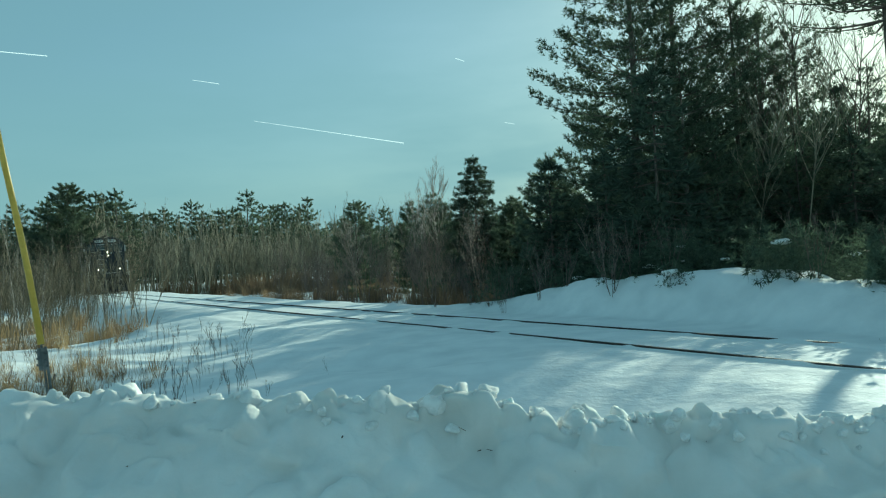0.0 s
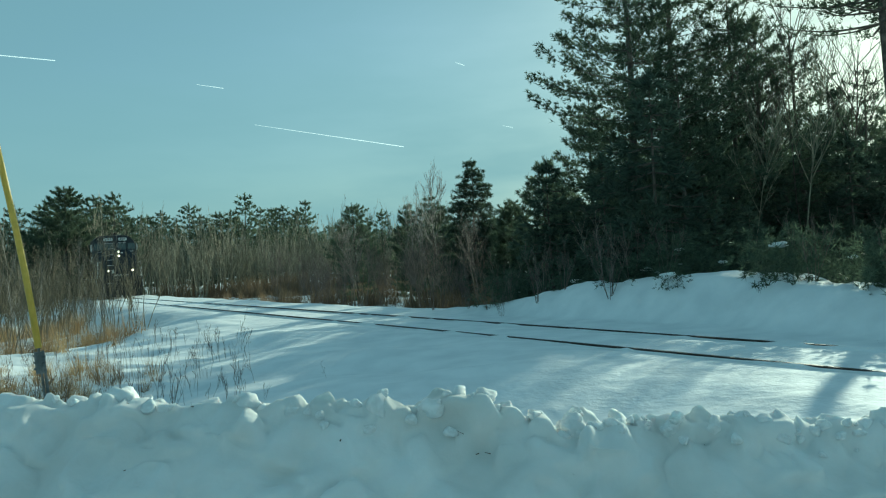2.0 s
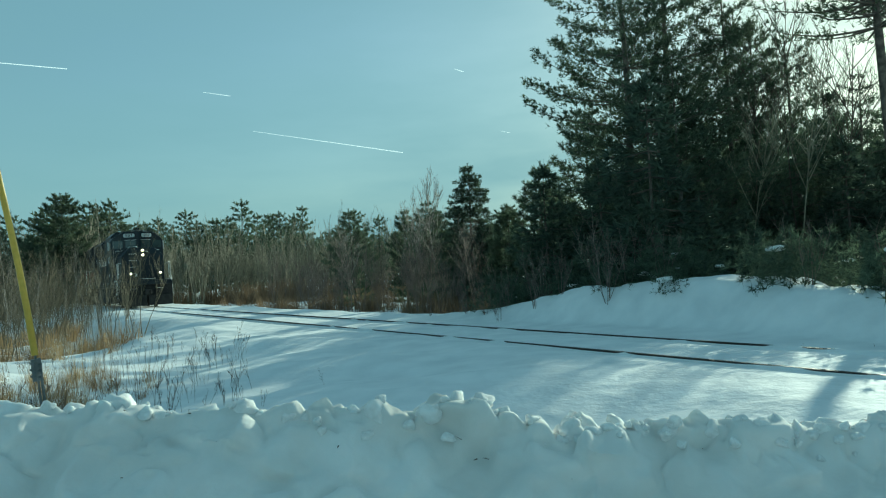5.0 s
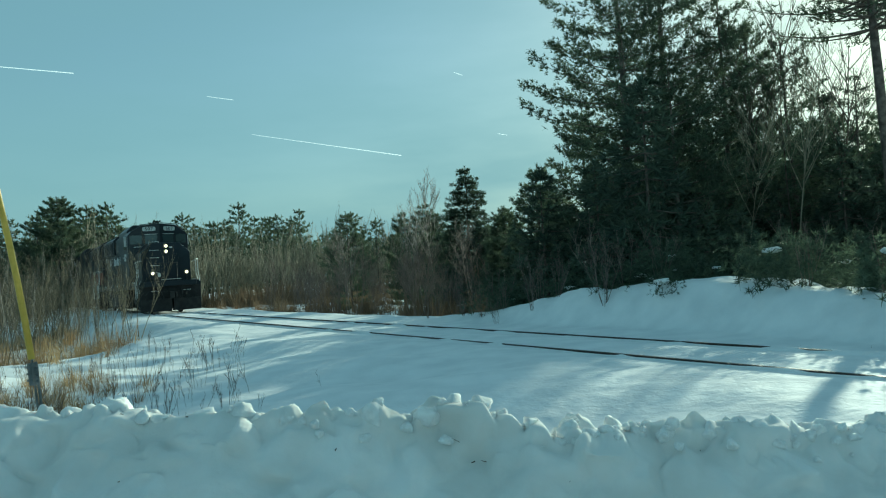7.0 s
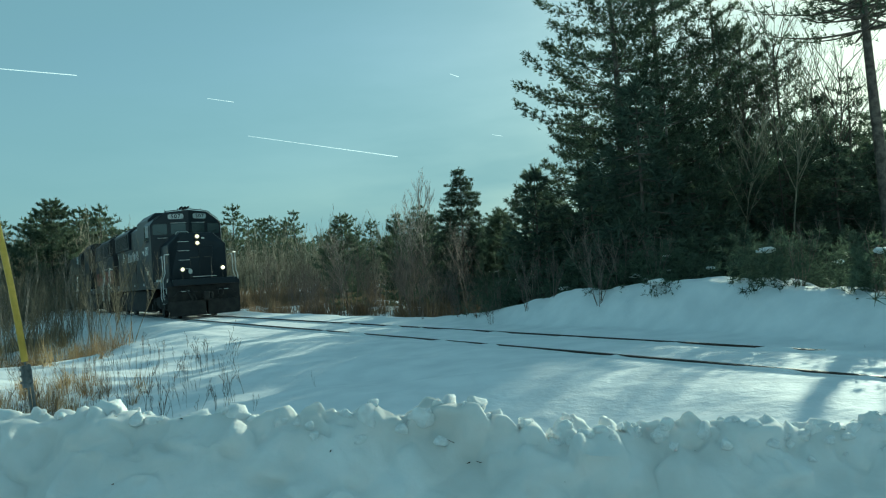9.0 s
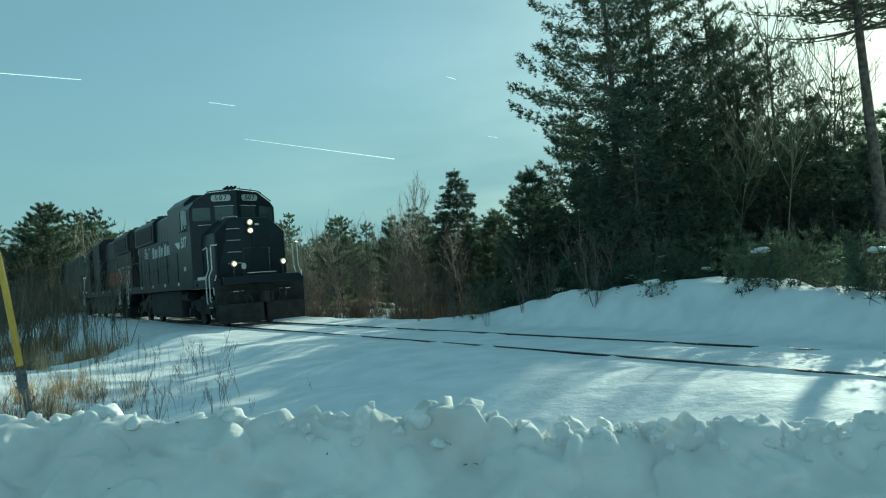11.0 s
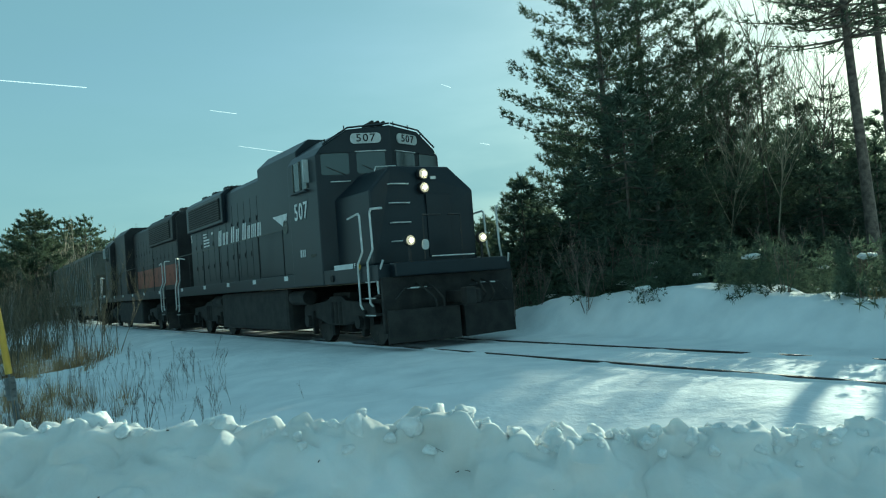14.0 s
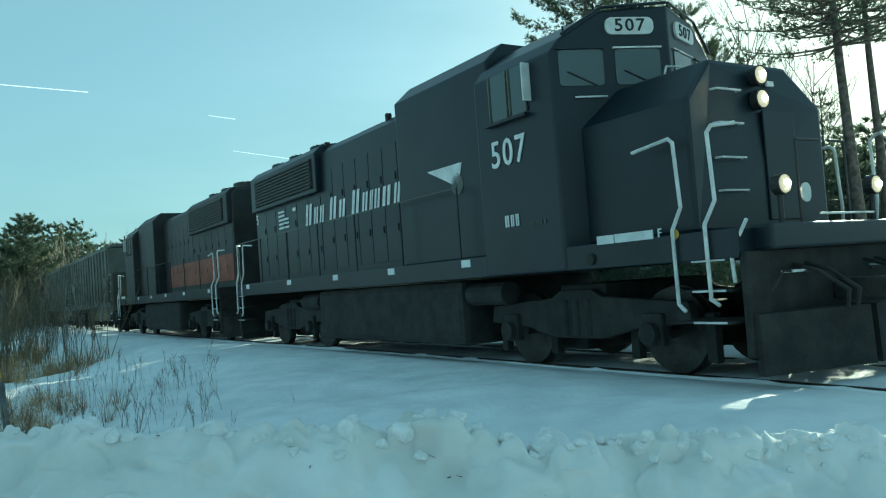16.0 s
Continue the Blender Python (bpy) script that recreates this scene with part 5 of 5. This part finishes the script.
        for k in range(5):
            part("marking_stripe", new_box(-15.2, -14.5 - 0.3 * (k > 2), -0.925, -0.916, 2.9 + 0.1 * k, 2.95 + 0.1 * k), WHITE_PAINT, root)
        part("hood_tag", new_box(-14.2, -14.0, -0.925, -0.916, 3.26, 3.34), WHITE_PAINT, root)
    # front: lamps, rungs, badge, platform rail
    if lead:
        lamp_part("headlight", 1.6, 0.0, 3.4, 0.1, root, "round lit headlight in the nose")
        lamp_part("headlight", 1.6, 0.0, 3.12, 0.1, root, "round lit headlight in the nose")
        for v in (0.83, -0.8):
            lamp_part("ditch_light", 0.83, v, 2.02, 0.095, root, "round lit ditch light on the front platform")
            part("lamp_bracket", rod(bmesh.new(), (-0.9, -v, 1.6), (-0.9, -v, 1.95), 0.03, 8), GREY_BLACK, root)
        part("nose_badge", rounded_plate(bmesh.new(), 0.15, 0.2, 0.02, pose(-0.82, -0.53, 1.93, 0, 0, 90), 0.5), BOARD, root)
        part("nose_label", new_box(-1.7, -1.672, 0.2, 0.32, 3.3, 3.36), WHITE_PAINT, root)
    for h in (3.2, 2.82, 2.43, 2.06):
        part("rung", bent_rod(bmesh.new(), [(-1.7, -0.78, h), (-1.62, -0.76, h), (-1.62, -0.36, h), (-1.7, -0.34, h)], 0.013, 6), RAIL_PAINT, root)
    part("rung", bent_rod(bmesh.new(), [(-2.4, -0.7, 3.56), (-2.4, -0.66, 3.66), (-2.4, -0.2, 3.68), (-2.4, -0.16, 3.58)], 0.013, 6), RAIL_PAINT, root)
    part("anticlimber", new_box(-0.98, -0.72, -1.25, 1.25, 1.36, 1.62, bevel=0.03), paint, root)
    for y in (-0.5, 0.35):
        part("front_rail", bent_rod(bmesh.new(), [(-0.9, y, 1.62), (-0.9, y, 2.5), (-0.9, y * 0.2, 2.5)], 0.016, 6), GREY_BLACK, root)
    part("platform_rail", rod(bmesh.new(), (-0.72, -0.45, 1.7), (-0.72, 0.5, 1.7), 0.012, 6), RAIL_PAINT, root)
    for y0, y1, h in ((-1.15, -0.75, 1.42), (-0.95, -0.6, 1.12), (0.75, 1.15, 1.42), (0.6, 0.95, 1.12)):
        part("pilot_step", new_box(-0.88, -0.74, y0, y1, h, h + 0.025), RAIL_PAINT, root)
    step_well(root, 1.42, 1, RAIL_PAINT)
    step_well(root, 16.9, -1, RAIL_PAINT)
    return root


def build_hopper():
    """A covered hopper with ribbed sides, sloping ends and bays below."""
    root = new("hopper_car")
    length = 16.0
    bm = bmesh.new()
    prism(bm, [(-0.9, 4.08), (-1.9, 4.1), (-14.1, 4.1), (-15.1, 4.08), (-15.1, 2.9), (-13.4, 1.35), (-2.6, 1.35), (-0.9, 2.9)], "y", -1.5, 1.5, bevel=0.02)
    part("body", bm, CAR_GREY, root)
    part("roof", new_box(-15.1, -0.9, -1.35, 1.35, 4.1, 4.28, bevel=0.06), CAR_GREY, root)
    for y in (-1.54, 1.5):
        part("side_sill", new_box(-15.4, -0.6, y, y + 0.04, 1.25, 1.5, bevel=0.006), CAR_GREY, root)
        part("top_chord", new_box(-15.15, -0.85, y, y + 0.04, 4.0, 4.14, bevel=0.006), CAR_GREY, root)
        for k in range(15):
            x = -1.2 - k * (length - 2.4) / 14
            low = 1.5 if 2.6 < -x < 13.4 else 2.7
            part("rib", new_box(x - 0.05, x + 0.05, y - 0.02, y + 0.06, low, 4.0, bevel=0.006), CAR_GREY, root)
    for u in (5.0, 8.0, 11.0):
        bm = bmesh.new()
        prism(bm, [(-u - 1.3, 1.36), (-u + 1.3, 1.36), (-u + 0.4, 0.5), (-u - 0.4, 0.5)], "y", -0.9, 0.9)
        part("bay", bm, CAR_GREY, root)
    part("centre_sill", new_box(-15.7, -0.3, -0.3, 0.3, 0.85, 1.25), RUNNING, root)
    for u in (0.55, 15.3):
        part("end_platform", new_box(-u - 0.12, -u + 0.12, -1.45, 1.45, 1.18, 1.3), CAR_GREY, root)
        for y in (-1.42, 1.42):
            part("end_post", new_box(-u - 0.3, -u - 0.2, y - 0.05, y + 0.05, 1.3, 2.95), CAR_GREY, root)
            for h in (0.6, 0.95, 1.6, 2.0, 2.4, 2.8):
                part("ladder_rung", rod(bmesh.new(), (-u - 0.45, y * 1.05, h), (-u - 0.0, y * 1.05, h), 0.014, 6), RAIL_PAINT, root)
        for k in (-1, 1):
            part("coupler", new_box(-u + k * 0.0 - 0.55, -u + 0.55, -0.12, 0.12, 0.8, 1.02, bevel=0.03), RUNNING, root)
            break
    for k in range(5):
        part("hatch", rod(bmesh.new(), (-2.6 - 2.7 * k, 0, 4.27), (-2.6 - 2.7 * k, 0, 4.36), 0.4, 16), CAR_GREY, root)
    truck(root, 2.2, 0.89, 0.42)
    truck(root, 13.8, 0.89, 0.42)
    return tagged(root, "weathered grey covered hopper car with ribbed sides", "freight car", "hopper cars of the train")


LOCO, CAR = 18.03, 16.0
TRAIN = [(build_locomotive(True), 0.0, LOCO, False), (build_locomotive(False), LOCO, LOCO, True)]
first_car = build_hopper()
TRAIN.append((first_car, 2 * LOCO, CAR, False))
first_wheels = [w for w in WHEELS if w[0].parent.parent == first_car]
for k in range(1, 8):
    again = copy_thing(first_car, Matrix.Identity(4))
    TRAIN.append((again, 2 * LOCO + k * CAR, CAR, False))
    for tr_ in again.children:
        if tr_.name.startswith("truck"):
            for w in tr_.children:
                if w.name.startswith("wheelset"):
                    WHEELS.append((w, 0.42, w.location.x))


def front_place(t):
    """How far back along the track the leading coupler is at t seconds."""
    k = t / 16
    return 55.778 - 67.486 * k + 4.044 * k ** 2 + 14.963 * k ** 3 - 33.068 * k ** 4 + 16.636 * k ** 5


def vehicle_pose(s, length, turned):
    a, b = s + 0.212 * length, s + 0.788 * length
    xa, ya = (float(v) for v in beside_track(a, 0))
    xb, yb = (float(v) for v in beside_track(b, 0))
    turn, k = math.atan2(ya - yb, xa - xb), 0.212 * length
    if turned:
        return pose(xb - math.cos(turn) * k, yb - math.sin(turn) * k, 0, 0, 0, math.degrees(turn) + 180)
    return pose(xa + math.cos(turn) * k, ya + math.sin(turn) * k, 0, 0, 0, math.degrees(turn))


def motions():
    steps = [0.5 * k for k in range(33)]
    for thing, behind, length, turned in TRAIN:
        walk(thing, [(t, vehicle_pose(front_place(t) + behind, length, turned)) for t in steps])
    # the aircraft draw their trails on
    for trail, start, drift in CONTRAILS:
        walk(trail, [(t, Matrix.Translation(start + drift * (t / 16))) for t in (0.0, 8.0, 16.0)])
    # the wheels roll without slipping
    turning = [t / 8 for t in range(129)]
    for wheel, r, x in WHEELS:
        back = -1 if wheel.parent.parent == TRAIN[1][0] else 1
        walk(wheel, [(t, Matrix.Translation((x, 0, r + 0.004)) @ Matrix.Rotation(back * (55.778 - front_place(t)) / r, 4, "Y")) for t in turning])


motions()
